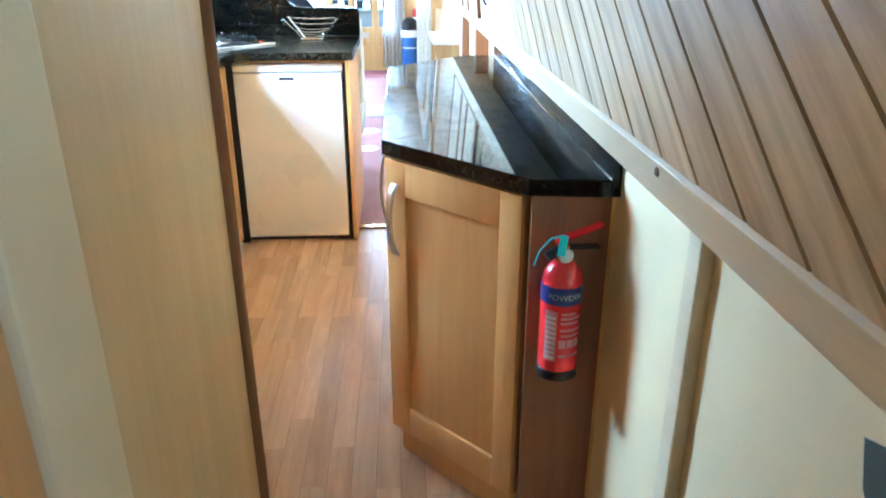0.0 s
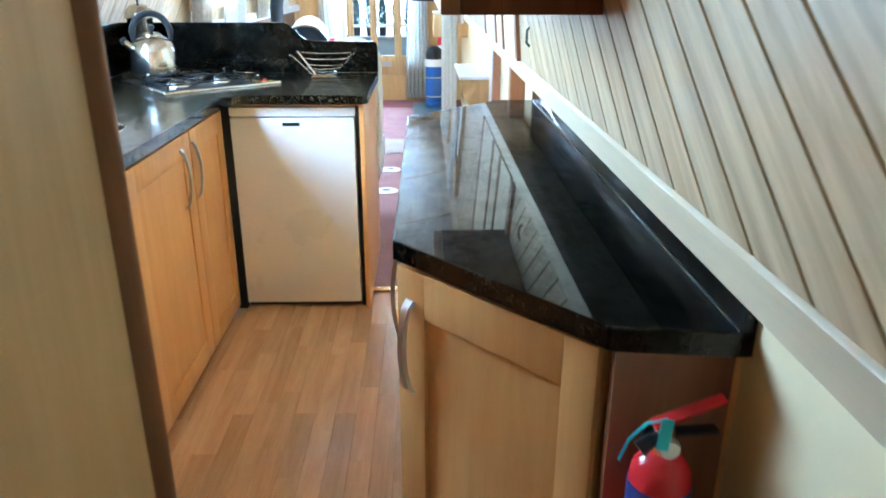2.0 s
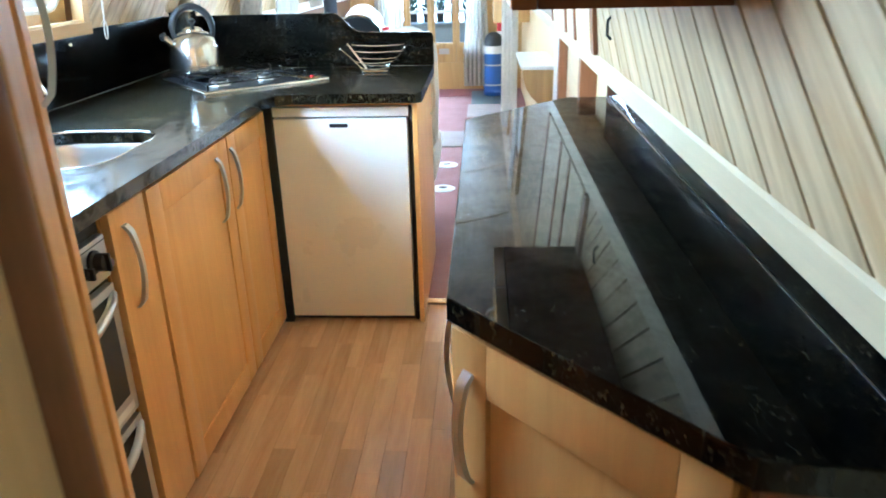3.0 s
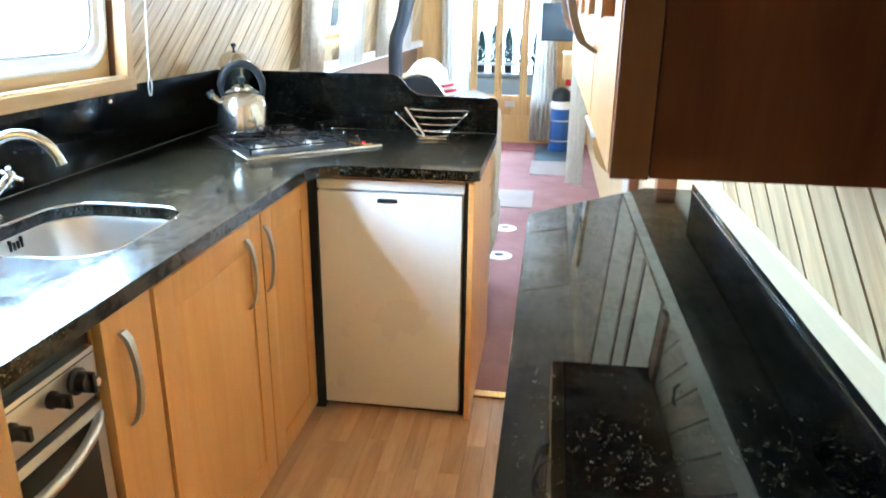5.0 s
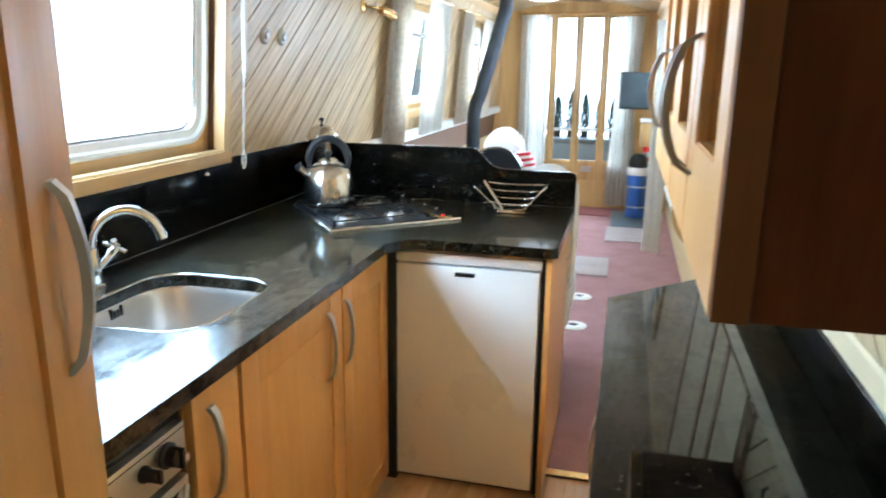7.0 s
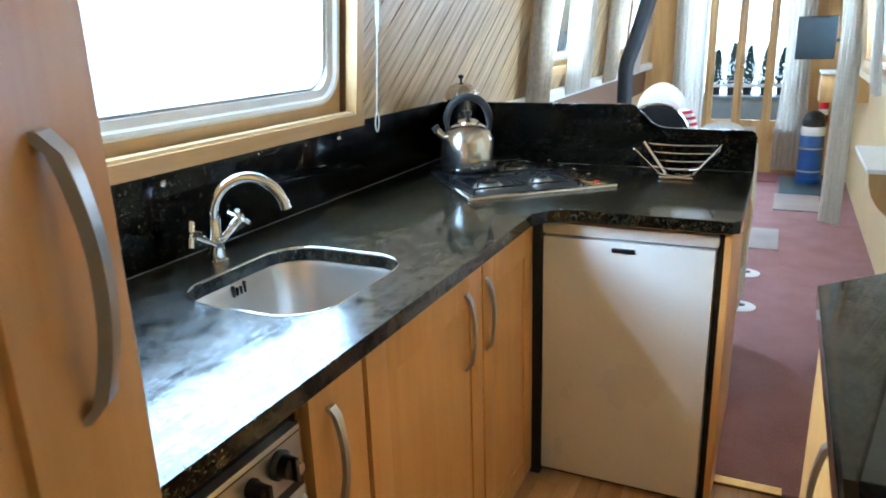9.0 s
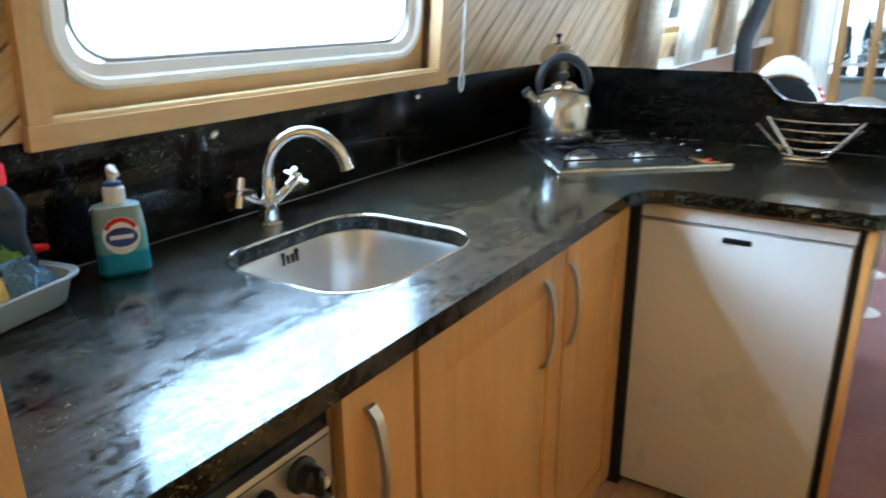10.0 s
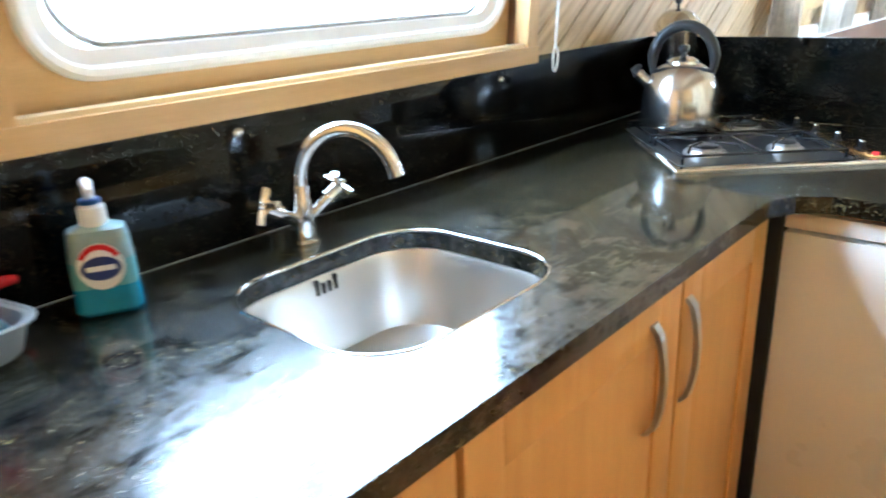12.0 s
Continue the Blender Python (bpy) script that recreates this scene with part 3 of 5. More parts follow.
def bow_handle(parent, m, length=0.19, rise=0.023, wide=0.008):
    """A bowed, flattened pull that stands along its z axis and bows along +x, wider at the ends."""
    bm = bmesh.new()
    n = 14
    rows = []
    for i in range(n + 1):
        u = i / n
        z = (u - 0.5) * length
        x = rise * math.sin(math.pi * (0.06 + 0.88 * u)) ** 0.7
        if i in (0, n):
            x = 0.0
        hw = wide * (1.0 + 0.45 * abs(2 * u - 1) ** 2)
        th = 0.004
        rows.append([bm.verts.new((x + p, q, z)) for p, q in ((-th, -hw), (th, -hw * 0.8), (th, hw * 0.8), (-th, hw))])
    for a, b in zip(rows, rows[1:]):
        for k in range(4):
            bm.faces.new((a[k], a[(k + 1) % 4], b[(k + 1) % 4], b[k]))
    bm.faces.new(list(reversed(rows[0])))
    bm.faces.new(rows[-1])
    bmesh.ops.recalc_face_normals(bm, faces=bm.faces)
    return part("handle", moved(bm, m), M_SATIN, parent, "satin nickel bow handle")


def base_unit(y0, y1, name, label, doors):
    u = thing(name, label, "cupboard", "galley base cupboards")
    part("carcass", B(LX, FX - 0.022, y0 + 0.001, y1 - 0.001, 0.0, 0.70), M_MAPLE, u, "", False)
    part("rail", B(FX - 0.04, FX - 0.022, y0 + 0.001, y1 - 0.001, 0.705, TOP - 0.036), M_MAPLE_H, u, "", False)
    for a, b, hy in doors:
        d = part("cupboard_door", B(FX - 0.02, FX, a + 0.002, b - 0.002, 0.025, TOP - 0.055, 0.003), M_MAPLE, u)
        s = 0.075 if b - a > 0.3 else 0.0
        if s:
            bm = bmesh.new()
            for f in ((a + 0.003, a + s), (b - s, b - 0.003)):
                box(bm, FX - 0.002, FX + 0.005, *f, 0.026, TOP - 0.056, 0.0015)
            for f in ((0.026, 0.026 + s), (TOP - 0.056 - s, TOP - 0.056)):
                box(bm, FX - 0.002, FX + 0.005, a + s, b - s, *f, 0.0015)
            part("door_frame", bm, M_MAPLE, d)
        bow_handle(d, pose(FX + 0.004, hy, 0.70), 0.195)
    return u


base_unit(3.835, 4.002, "drawer_cupboard", "narrow maple base cupboard with a bow handle", [(3.835, 4.002, 3.890)])
base_unit(4.004, 4.97, "sink_cupboard", "pair of maple shaker base cupboard doors under the sink", [(4.004, 4.555, 4.455), (4.557, 4.955, 4.580)])

# worktop with the sink cut out
SX0, SX1, SY0, SY1, SR = -0.180, 0.172, 3.988, 4.394, 0.100


def plate_with_hole(outline, hole, z0, z1):
    """A flat plate with one hole; the two outlines run the same way round."""
    bm = bmesh.new()
    loops = []
    for z in (z0, z1):
        loop = []
        for pts in (outline, hole):
            vs = [bm.verts.new((x, y, z)) for x, y in pts]
            es = [bm.edges.new((vs[i], vs[(i + 1) % len(vs)])) for i in range(len(vs))]
            loop.append((vs, es))
        bmesh.ops.triangle_fill(bm, use_beauty=True, use_dissolve=False, edges=loop[0][1] + loop[1][1])
        loops.append(loop)
    for w in (0, 1):
        a, b = loops[0][w][0], loops[1][w][0]
        for i in range(len(a)):
            bm.faces.new((a[i], a[(i + 1) % len(a)], b[(i + 1) % len(a)], b[i]))
    bmesh.ops.recalc_face_normals(bm, faces=bm.faces)
    return bm


CE = FX + 0.030
worktop = thing("worktop", "polished black granite worktop over the base cupboards", "worktop")
part("top_slab", plate_with_hole([(LX, TALL), (CE, TALL), (CE, 4.86), (CE + 0.03, 4.915), (CE + 0.085, PY), (PX - 0.02, PY), (PX, PY + 0.02), (PX, BY), (LX, BY)],
                                 rounded(SX0, SX1, SY0, SY1, SR), TOP - 0.034, TOP), M_GRANITE, worktop, "", False)
part("splashback", B(LX - 0.018, LX, TALL, BY + 0.02, TOP - 0.034, 1.118, 0.002), M_GRANITE_WALL_SHADED, worktop)
part("sealant", tube([(LX + 0.001, TALL + 0.01, TOP + 0.001), (LX + 0.001, BY - 0.01, TOP + 0.001)], 0.0007, 6), M_GASKET, worktop, "thin grey sealant line")
# chrome ring added to give the granite edge its window highlight
part("edge_glint", tube([(x, y, TOP - 0.0015) for x, y in rounded(SX0 + 0.001, SX1 - 0.001, SY0 + 0.001, SY1 - 0.001, SR)], 0.0032, 8, None, True), M_CHROME, worktop, "added chrome ring for the glint on the cut-out's granite edge")
prof = [(LX, TOP + 0.0005), (PX, TOP + 0.0005), (PX, 1.012), (PX - 0.006, 1.026), (PX - 0.02, 1.034)]
prof += [(0.545 - 0.03 * i / 6, 1.036 + 0.006 * (i / 6) ** 2) for i in range(4)]
for i in range(13):
    u = i / 12
    prof.append((0.515 - 0.115 * u, 1.04 + 0.078 * (0.5 - 0.5 * math.cos(math.pi * u))))
prof += [(LX, 1.118)]
part("splashback", slab(prof, "y", BY, BY + 0.02), M_GRANITE_WALL_SHADED, worktop)

# sink bowl
sink = thing("sink", "undermounted brushed steel sink with a rounded bowl", "sink")
bm = bmesh.new()
rings = []
for inset, z, r in ((-0.012, TOP - 0.036, SR), (0.0, TOP - 0.036, SR), (0.006, TOP - 0.05, SR), (0.014, TOP - 0.13, SR), (0.03, TOP - 0.165, SR - 0.01), (0.075, TOP - 0.178, SR - 0.03)):
    rings.append([bm.verts.new((x, y, z)) for x, y in rounded(SX0 + inset, SX1 - inset, SY0 + inset, SY1 - inset, r)])
for a, b in zip(rings, rings[1:]):
    n = len(a)
    for i in range(n):
        bm.faces.new((a[i], a[(i + 1) % n], b[(i + 1) % n], b[i]))
bm.faces.new(rings[-1])
bmesh.ops.recalc_face_normals(bm, faces=bm.faces)
for f in bm.faces:
    f.normal_flip()
part("bowl", bm, M_STEEL, sink)
part("drain", lathe([(0, 0.0), (0.03, 0.0), (0.036, 0.003), (0.034, 0.006), (0.02, 0.003), (0, 0.003)], 28, ((SX0 + SX1) / 2, (SY0 + SY1) / 2, TOP - 0.178)), M_CHROME, sink, "chrome drain")
for i in range(4):
    z = TOP - 0.064
    part("overflow_slot", B(SX0 + 0.004, SX0 + 0.0105, 4.174 + i * 0.0125, 4.1785 + i * 0.0125, z, z + (0.026 if i in (0, 3) else 0.018)), M_BLACK, sink, "dark overflow slot", False)

# fridge and its housing
fridge = thing("fridge", "white undercounter fridge with a slim top trim", "fridge")
part("cabinet", B(0.300, 0.775, 5.02, 5.60, 0.02, 0.842, 0.004), M_WHITE, fridge)
part("fridge_door", B(0.297, 0.776, 4.972, 5.015, 0.022, 0.803, 0.006), M_WHITE, fridge)
part("top_trim", B(0.292, 0.782, 4.978, 5.06, 0.808, 0.843, 0.006), M_WHITE, fridge)
part("badge", B(0.50, 0.565, 4.969, 4.974, 0.772, 0.785, 0.001), M_BLACK, fridge, "small dark maker's badge")
part("plinth", B(0.30, 0.775, 5.0, 5.02, 0.0, 0.022), M_BLACK, fridge, "black kick strip", False)
housing = thing("fridge_housing", "orange maple end panel and rail round the fridge", "panel")
part("end_panel", B(0.797, 0.815, PY + 0.02, BY + 0.02, 0.0, TOP - 0.035, 0.0015), M_MAPLE, housing)
part("rail", B(0.285, 0.796, 4.985, 5.005, 0.846, TOP - 0.035), M_MAPLE_H, housing, "", False)
# near-black pieces here and below paint the shade in the gaps beside the fridge
part("gap_shade", B(0.262, 0.296, 4.963, 5.0, 0.0, TOP - 0.036), M_GAP_DARK, housing, "near-black strip for the gap's shade", False)
part("back", B(0.27, 0.796, BY - 0.01, BY + 0.018, 0.0, TOP - 0.035), M_MAPLE, housing, "", False)
part("gap", B(0.779, 0.796, 4.99, 5.03, 0.0, 0.845), M_GAP_DARK, housing, "near-black block for the gap's shade", False)

# cooker
cooker = thing("cooker", "built-in steel and black glass cooker", "cooker")
part("cooker_body", B(LX, FX - 0.025, TALL + 0.004, 3.832, 0.0, TOP - 0.036), M_BLACK, cooker, "", False)
part("control_panel", B(FX - 0.024, FX - 0.004, TALL + 0.012, 3.815, 0.714, 0.806, 0.003), M_STEEL, cooker, "brushed steel control panel")
for y, r in ((3.757, 0.024), (3.694, 0.015), (3.60, 0.015), (3.52, 0.024)):
    k = part("knob", moved(lathe([(0, 0.0), (r, 0.0), (r, 0.006), (r * 0.8, 0.010), (r * 0.72, 0.026), (r * 0.5, 0.029), (0, 0.029)], 24), pose(FX - 0.004, y, 0.766, 0, 90, 0)), M_BLACK, cooker, "black control knob")
    part("pointer", B(FX + 0.0, FX + 0.033, y - 0.004, y + 0.004, 0.766 - r * 0.8, 0.766 + r * 0.8, 0.002), M_BLACK, k)
    if r > 0.02:
        part("dial_ring", moved(lathe([(0, 0.0292), (r * 0.42, 0.0292), (r * 0.36, 0.033), (0, 0.033)], 18), pose(FX - 0.004, y + 0.012, 0.760, 0, 90, 0)), M_CHROME, k, "chrome dial cap")
part("trim_line", B(FX - 0.0045, FX - 0.0032, TALL + 0.02, 3.812, 0.7945, 0.7965), M_BLACK, cooker, "thin dark line on the panel", False)
for z0, z1 in ((0.385, 0.695), (0.04, 0.37)):
    d = part("oven_door", B(FX - 0.024, FX - 0.006, TALL + 0.012, 3.818, z0, z1, 0.003), M_STEEL, cooker, "grey glass oven door")
    part("oven_glass", B(FX - 0.008, FX - 0.0045, TALL + 0.04, 3.79, z0 + 0.05, z1 - 0.02), M_BLACK, d, "dark oven glass", False)
    part("rating_label", B(FX - 0.006, FX - 0.0052, 3.72, 3.80, z0 + 0.012, z0 + 0.03), M_WHITEPAINT, d, "pale paper label", False)
    arc = [(FX - 0.01 + 0.038 * math.sin(math.pi * i / 12) ** 0.6, TALL + 0.05 + 0.40 * i / 12, z1 - 0.025 - 0.02 * math.sin(math.pi * i / 12)) for i in range(13)]
    part("oven_handle", tube(arc, 0.0105, 12), M_SATIN, d, "satin bow handle")

# tall angled cupboard and corridor partition
EA, EB = Vector((0.742, 2.925)), Vector((0.490, TALL))
structure("wall_corridor", prism([(0.70, Y0), (0.735, Y0), (0.735, 2.905), (0.70, 2.905)], 0.0, 2.08), M_PALE, "pale maple corridor partition", "wall")
structure("trim", tube([(0.722, 2.905, 0.0), (0.722, 2.905, 2.05)], 0.026, 16), M_EDGE, "rounded oak edge of the partition", "trim", True)
structure("door_3", B(0.7355, 0.754, 2.185, 2.312, 0.0, 2.06, 0.006), M_LINING, "pale yellow door lining in the corridor", "door frame")
structure("door_4", B(0.7355, 0.744, 1.45, 2.184, 0.0, 2.04, 0.003), M_MAPLE, "closed maple cabin door in the corridor", "door")
tall = thing("tall_cupboard", "tall maple corner cupboard with an angled door", "cupboard")
part("carcass", prism([(LX, TALL - 0.46), (0.695, TALL - 0.46), (EB.x - 0.032, TALL - 0.010), (EB.x - 0.032, TALL - 0.002), (LX, TALL - 0.002)], 0.0, 2.05), M_MAPLE, tall, "", False)
ang = math.degrees(math.atan2(EB.y - EA.y, EB.x - EA.x))
length = (EB - EA).length
frame_m = Matrix.Translation((EA.x, EA.y, 0)) @ pose(0, 0, 0, 0, 0, ang)
# in this frame x runs along the door from the partition to the worktop and -y points out
door = part("cupboard_door", moved(B(0.004, length - 0.002, 0.006, 0.026, 0.03, 2.03, 0.003), frame_m), M_MAPLE, tall)
bm = bmesh.new()
for a, b, c, d in ((0.005, 0.085, 0.031, 2.029), (length - 0.165, length - 0.003, 0.031, 2.029), (0.085, length - 0.165, 0.031, 0.11), (0.085, length - 0.165, 1.95, 2.029)):
    box(bm, a, b, 0.0, 0.008, c, d, 0.0015)
part("door_frame", moved(bm, frame_m), M_MAPLE, door)
bow_handle(door, frame_m @ pose(length - 0.095, 0.0, 1.25, 0, 0, -90), 0.175, 0.022, 0.008)

# ---- island on the other side ----
island = thing("island_cupboard", "maple base cupboard with an angled shaker door", "cupboard")
IA, IB = Vector((1.012, 3.345)), Vector((1.292, 3.042))
IX = 1.018
part("carcass", prism([(IX + 0.01, 3.36), (1.30, 3.055), (1.462, 3.01), (1.462, 4.80), (1.32, 4.80), (IX + 0.01, 4.49)], 0.0, TOP - 0.034), M_MAPLE, island, "", False)
part("end_panel", slab([(1.296, 0.0), (1.462, 0.0), (1.462, TOP - 0.0345), (1.296, TOP - 0.034)], "y", 3.012, 3.03), M_REDWOOD, island, "reddish oak end panel")
iang = math.degrees(math.atan2(IB.y - IA.y, IB.x - IA.x))
ilen = (IB - IA).length
im = Matrix.Translation((IA.x, IA.y, 0)) @ pose(0, 0, 0, 0, 0, iang)
d = part("cupboard_door", moved(B(0.002, ilen, -0.008, 0.014, 0.10, TOP - 0.042, 0.002), im), M_MAPLE, island)
bm = bmesh.new()
for a, b, c, e in ((0.002, 0.07, 0.101, TOP - 0.043), (ilen - 0.058, ilen - 0.001, 0.101, TOP - 0.043), (0.07, ilen - 0.058, 0.101, 0.18), (0.07, ilen - 0.058, TOP - 0.125, TOP - 0.043)):
    box(bm, a, b, -0.017, -0.007, c, e, 0.0015)
part("door_frame", moved(bm, im), M_MAPLE, d)
bow_handle(d, im @ pose(0.036, -0.016, 0.705, 0, 0, -90), 0.18)
for a, b in ((3.37, 3.93), (3.935, 4.48)):
    d = part("cupboard_door", B(IX - 0.008, IX + 0.01, a, b, 0.10, TOP - 0.042, 0.003), M_MAPLE, island)
    bow_handle(d, pose(IX - 0.008, (a + b) / 2 - 0.2, 0.74, 0, 0, 180), 0.195)
island_top = thing("island_worktop", "polished black granite island worktop with a low upstand", "worktop")
part("top_slab", prism([(0.995, 3.335), (1.286, 3.005), (1.443, 2.985), (1.443, 4.83), (1.315, 4.83), (0.995, 4.50)], TOP - 0.034, TOP, 0.003), M_GRANITE_CLEAN, island_top, "", False)
part("upstand", B(1.4435, 1.462, 2.985, 4.83, TOP - 0.034, 1.0285, 0.002), M_GRANITE_CLEAN, island_top)
# chrome bead stands in for the highlight along the granite joint
part("joint", tube([(1.4425, 2.99, TOP + 0.001), (1.4425, 4.825, TOP + 0.001)], 0.0022, 8), M_CHROME, island_top, "joint line, made chrome for its highlight")

# wall cupboard over the island
wall_cup = thing("wall_cupboard", "wall cupboard with framed glass doors and dark end panel", "cupboard")
CX, CY0, CY1, CZ0, CZ1 = 1.075, 3.307, 4.43, 1.256, 1.94
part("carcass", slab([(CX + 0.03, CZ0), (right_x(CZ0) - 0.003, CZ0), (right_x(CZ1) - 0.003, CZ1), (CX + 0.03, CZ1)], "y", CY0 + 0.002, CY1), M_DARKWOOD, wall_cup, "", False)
part("back_panel", B(CX + 0.0262, CX + 0.0295, CY0 + 0.01, CY1 - 0.01, CZ0 + 0.02, CZ1 - 0.02), M_DADO, wall_cup, "pale lining behind the glass", False)
w = (CY1 - CY0) / 4
for i in range(4):
    a, b = CY0 + i * w + 0.002, CY0 + (i + 1) * w - 0.002
    bm = bmesh.new()
    loops = []
    for x, ins in ((CX, 0.0), (CX, 1.0), (CX + 0.026, 1.0), (CX + 0.026, 0.0)):
        loops.append([bm.verts.new((x, y, z)) for y, z in ((a + 0.06 * ins, CZ0 + 0.11 * ins), (b - 0.06 * ins, CZ0 + 0.11 * ins), (b - 0.06 * ins, CZ1 - 0.07 * ins), (a + 0.06 * ins, CZ1 - 0.07 * ins))])
    for p, q in zip(loops, loops[1:] + loops[:1]):
        for j in range(4):
            bm.faces.new((p[j], p[(j + 1) % 4], q[(j + 1) % 4], q[j]))
    bmesh.ops.recalc_face_normals(bm, faces=bm.faces)
    bmesh.ops.bevel(bm, geom=[e for e in bm.edges if e.is_convex], offset=0.002, segments=2, affect="EDGES")
    d = part("cupboard_door", bm, M_MAPLE, wall_cup)
    part("pane", B(CX + 0.010, CX + 0.015, a + 0.06, b - 0.06, CZ0 + 0.11, CZ1 - 0.07), M_PANE, d, "reflective glass", False)
    bow_handle(d, pose(CX, b - 0.03 if i % 2 == 0 else a + 0.03, 1.40, 0, 0, 180), 0.14, 0.030)

# darker strip added over the maple door end, painting its shaded side
part("edge_strip", B(CX + 0.001, CX + 0.028, CY0 - 0.005, CY0 + 0.0015, CZ0, CZ1, 0.001), M_EDGE, wall_cup, "added brown strip for the shaded door end")

# ---- galley things ----
M_TUB = plain("milky_plastic", (0.52, 0.58, 0.60), 0.35, 0, 0.04)
M_TUB.node_tree.nodes["Principled BSDF"].inputs["Transmission Weight"].default_value = 0.35
M_SOAPTOP = plain("cloudy_plastic", (0.27, 0.37, 0.38), 0.25, 0, 0.12, 30)
M_SOAP = plain("blue_soap", (0.03, 0.24, 0.42), 0.2, 0, 0.10)
M_SOAPMID = plain("pale_turquoise_soap", (0.16, 0.38, 0.42), 0.25, 0, 0.10)
M_SPONGE = carpet("yellow_sponge", (0.45, 0.27, 0.04), (0.64, 0.42, 0.09))
M_SCOUR = carpet("dark_scourer", (0.012, 0.016, 0.014), (0.05, 0.055, 0.05))
M_CLOTH = carpet("pale_blue_cloth", (0.16, 0.36, 0.56), (0.36, 0.58, 0.76))
M_GREEN = carpet("green_cloth", (0.10, 0.20, 0.02), (0.28, 0.42, 0.06))
M_BAG = plain("blue_plastic_film", (0.05, 0.21, 0.29), 0.25, 0, 0.15)
M_LABEL = plain("white_label", (0.82, 0.82, 0.80), 0.4, 0, 0.02)
M_NAVY = plain("navy_label", (0.02, 0.04, 0.20), 0.35, 0, 0.05)
M_TAG = plain("turquoise_tag", (0.10, 0.55, 0.62), 0.5)
M_LEATHER = plain("black_leather", (0.012, 0.013, 0.016), 0.9, 0, 0.2, 60)
M_THROW = carpet("white_throw", (0.62, 0.60, 0.56), (0.80, 0.78, 0.74))
M_CORD = plain("cream_cord", (0.75, 0.72, 0.64), 0.7)

# mixer tap
tap = thing("mixer_tap", "chrome swan-neck mixer tap with two cross handles", "tap", at=(-0.245, 4.217, TOP))
part("tap_body", lathe([(0, 0), (0.026, 0), (0.026, 0.006), (0.020, 0.010), (0.019, 0.05), (0.016, 0.075), (0.015, 0.10), (0, 0.10)], 24), M_CHROME, tap)
sp = Vector((0.146, 0.092, 0)).normalized()
R = 0.0835
pts = [(0, 0, 0.080), (0, 0, 0.092)]
for i in range(15):
    a = math.pi * (1 - i / 14 * 0.94)
    h = R + R * math.cos(a)
    pts.append((sp.x * h, sp.y * h, 0.098 + 0.094 * math.sin(a)))
part("spout", tube(pts, [0.0125] * 14 + [0.0125, 0.0125, 0.0135], 16), M_CHROME, tap)
for sgn in (-1, 1):
    d = Vector((0.10, sgn, 0.62)).normalized()
    base = Vector((0, 0, 0.035))
    s = part("handle_stem", tube([base, base + d * 0.055, base + d * 0.06, base + d * 0.088], [0.011, 0.011, 0.015, 0.014], 14), M_CHROME, tap)
    tip = base + d * 0.092
    u = d.cross(Vector((sp.x, sp.y, 0))).normalized()
    v = d.cross(u)
    bm = bmesh.new()
    for w in (u, v):
        tube([tip - w * 0.031, tip + w * 0.031], [0.007, 0.007], 8, bm)
    tube([tip - d * 0.008, tip + d * 0.012], [0.009, 0.006], 10, bm)
    part("cross_handle", bm, M_CHROME, s)

# soap dispenser
soap = thing("soap_bottle", "pump bottle of turquoise hand soap", "soap bottle", at=(-0.255, 3.89, TOP))


def squared_bottle(sections, k=5):
    """Rounded-square rings stacked up: (half width x, half width y, corner, height)."""
    bm = bmesh.new()
    rings = []
    for hx, hy, r, z in sections:
        rings.append([bm.verts.new((x, y, z)) for x, y in rounded(-hx, hx, -hy, hy, r, k)])
    for a, b in zip(rings, rings[1:]):
        n = len(a)
        for i in range(n):
            bm.faces.new((a[i], a[(i + 1) % n], b[(i + 1) % n], b[i]))
    bm.faces.new(list(reversed(rings[0])))
    bm.faces.new(rings[-1])
    return bm


turn = pose(0, 0, 0, 0, 0, -28)
part("liquid", moved(squared_bottle([(0.022, 0.036, 0.012, 0.0), (0.027, 0.042, 0.016, 0.006), (0.026, 0.041, 0.016, 0.040)]), turn), M_SOAP, soap, "blue soap")
part("liquid", moved(squared_bottle([(0.026, 0.041, 0.016, 0.0403), (0.0255, 0.0405, 0.016, 0.076)]), turn), M_SOAPMID, soap, "pale turquoise soap")
part("bottle", moved(squared_bottle([(0.0255, 0.0405, 0.016, 0.0763), (0.024, 0.038, 0.016, 0.104), (0.022, 0.036, 0.015, 0.117), (0.013, 0.016, 0.012, 0.124)]), turn), M_SOAPTOP, soap, "cloudy clear plastic upper")
lb = part("front_label", moved(moved(lathe([(0, 0), (0.029, 0.0), (0.029, 0.0015), (0, 0.0015)], 28), Matrix.Diagonal((1.1, 1, 1, 1)) @ pose(0, 0, 0)), turn @ pose(0.0258, 0, 0.070, 0, 90, 0)), M_LABEL, soap, "white oval label")
part("label_band", moved(moved(lathe([(0, 0), (0.025, 0.0), (0.025, 0.001), (0, 0.001)], 24), Matrix.Diagonal((0.66, 1, 1, 1))), turn @ pose(0.0275, 0, 0.068, 0, 90, 0)), M_NAVY, lb, "dark blue oval badge")
part("label_writing", moved(B(0.0286, 0.0292, -0.018, 0.018, 0.065, 0.072), turn), M_LABEL, lb, "white lettering bar", False)
bm = bmesh.new()
rows = []
for i in range(13):
    a = radians(28 + 124 * i / 12)
    rows.append([bm.verts.new((x, q * math.cos(a), 0.070 + 1.1 * q * math.sin(a))) for q in (0.0215, 0.0285) for x in (0.0274, 0.0281)])
for a, b in zip(rows, rows[1:]):
    for p, q in ((0, 1), (1, 3), (3, 2), (2, 0)):
        bm.faces.new((a[p], a[q], b[q], b[p]))
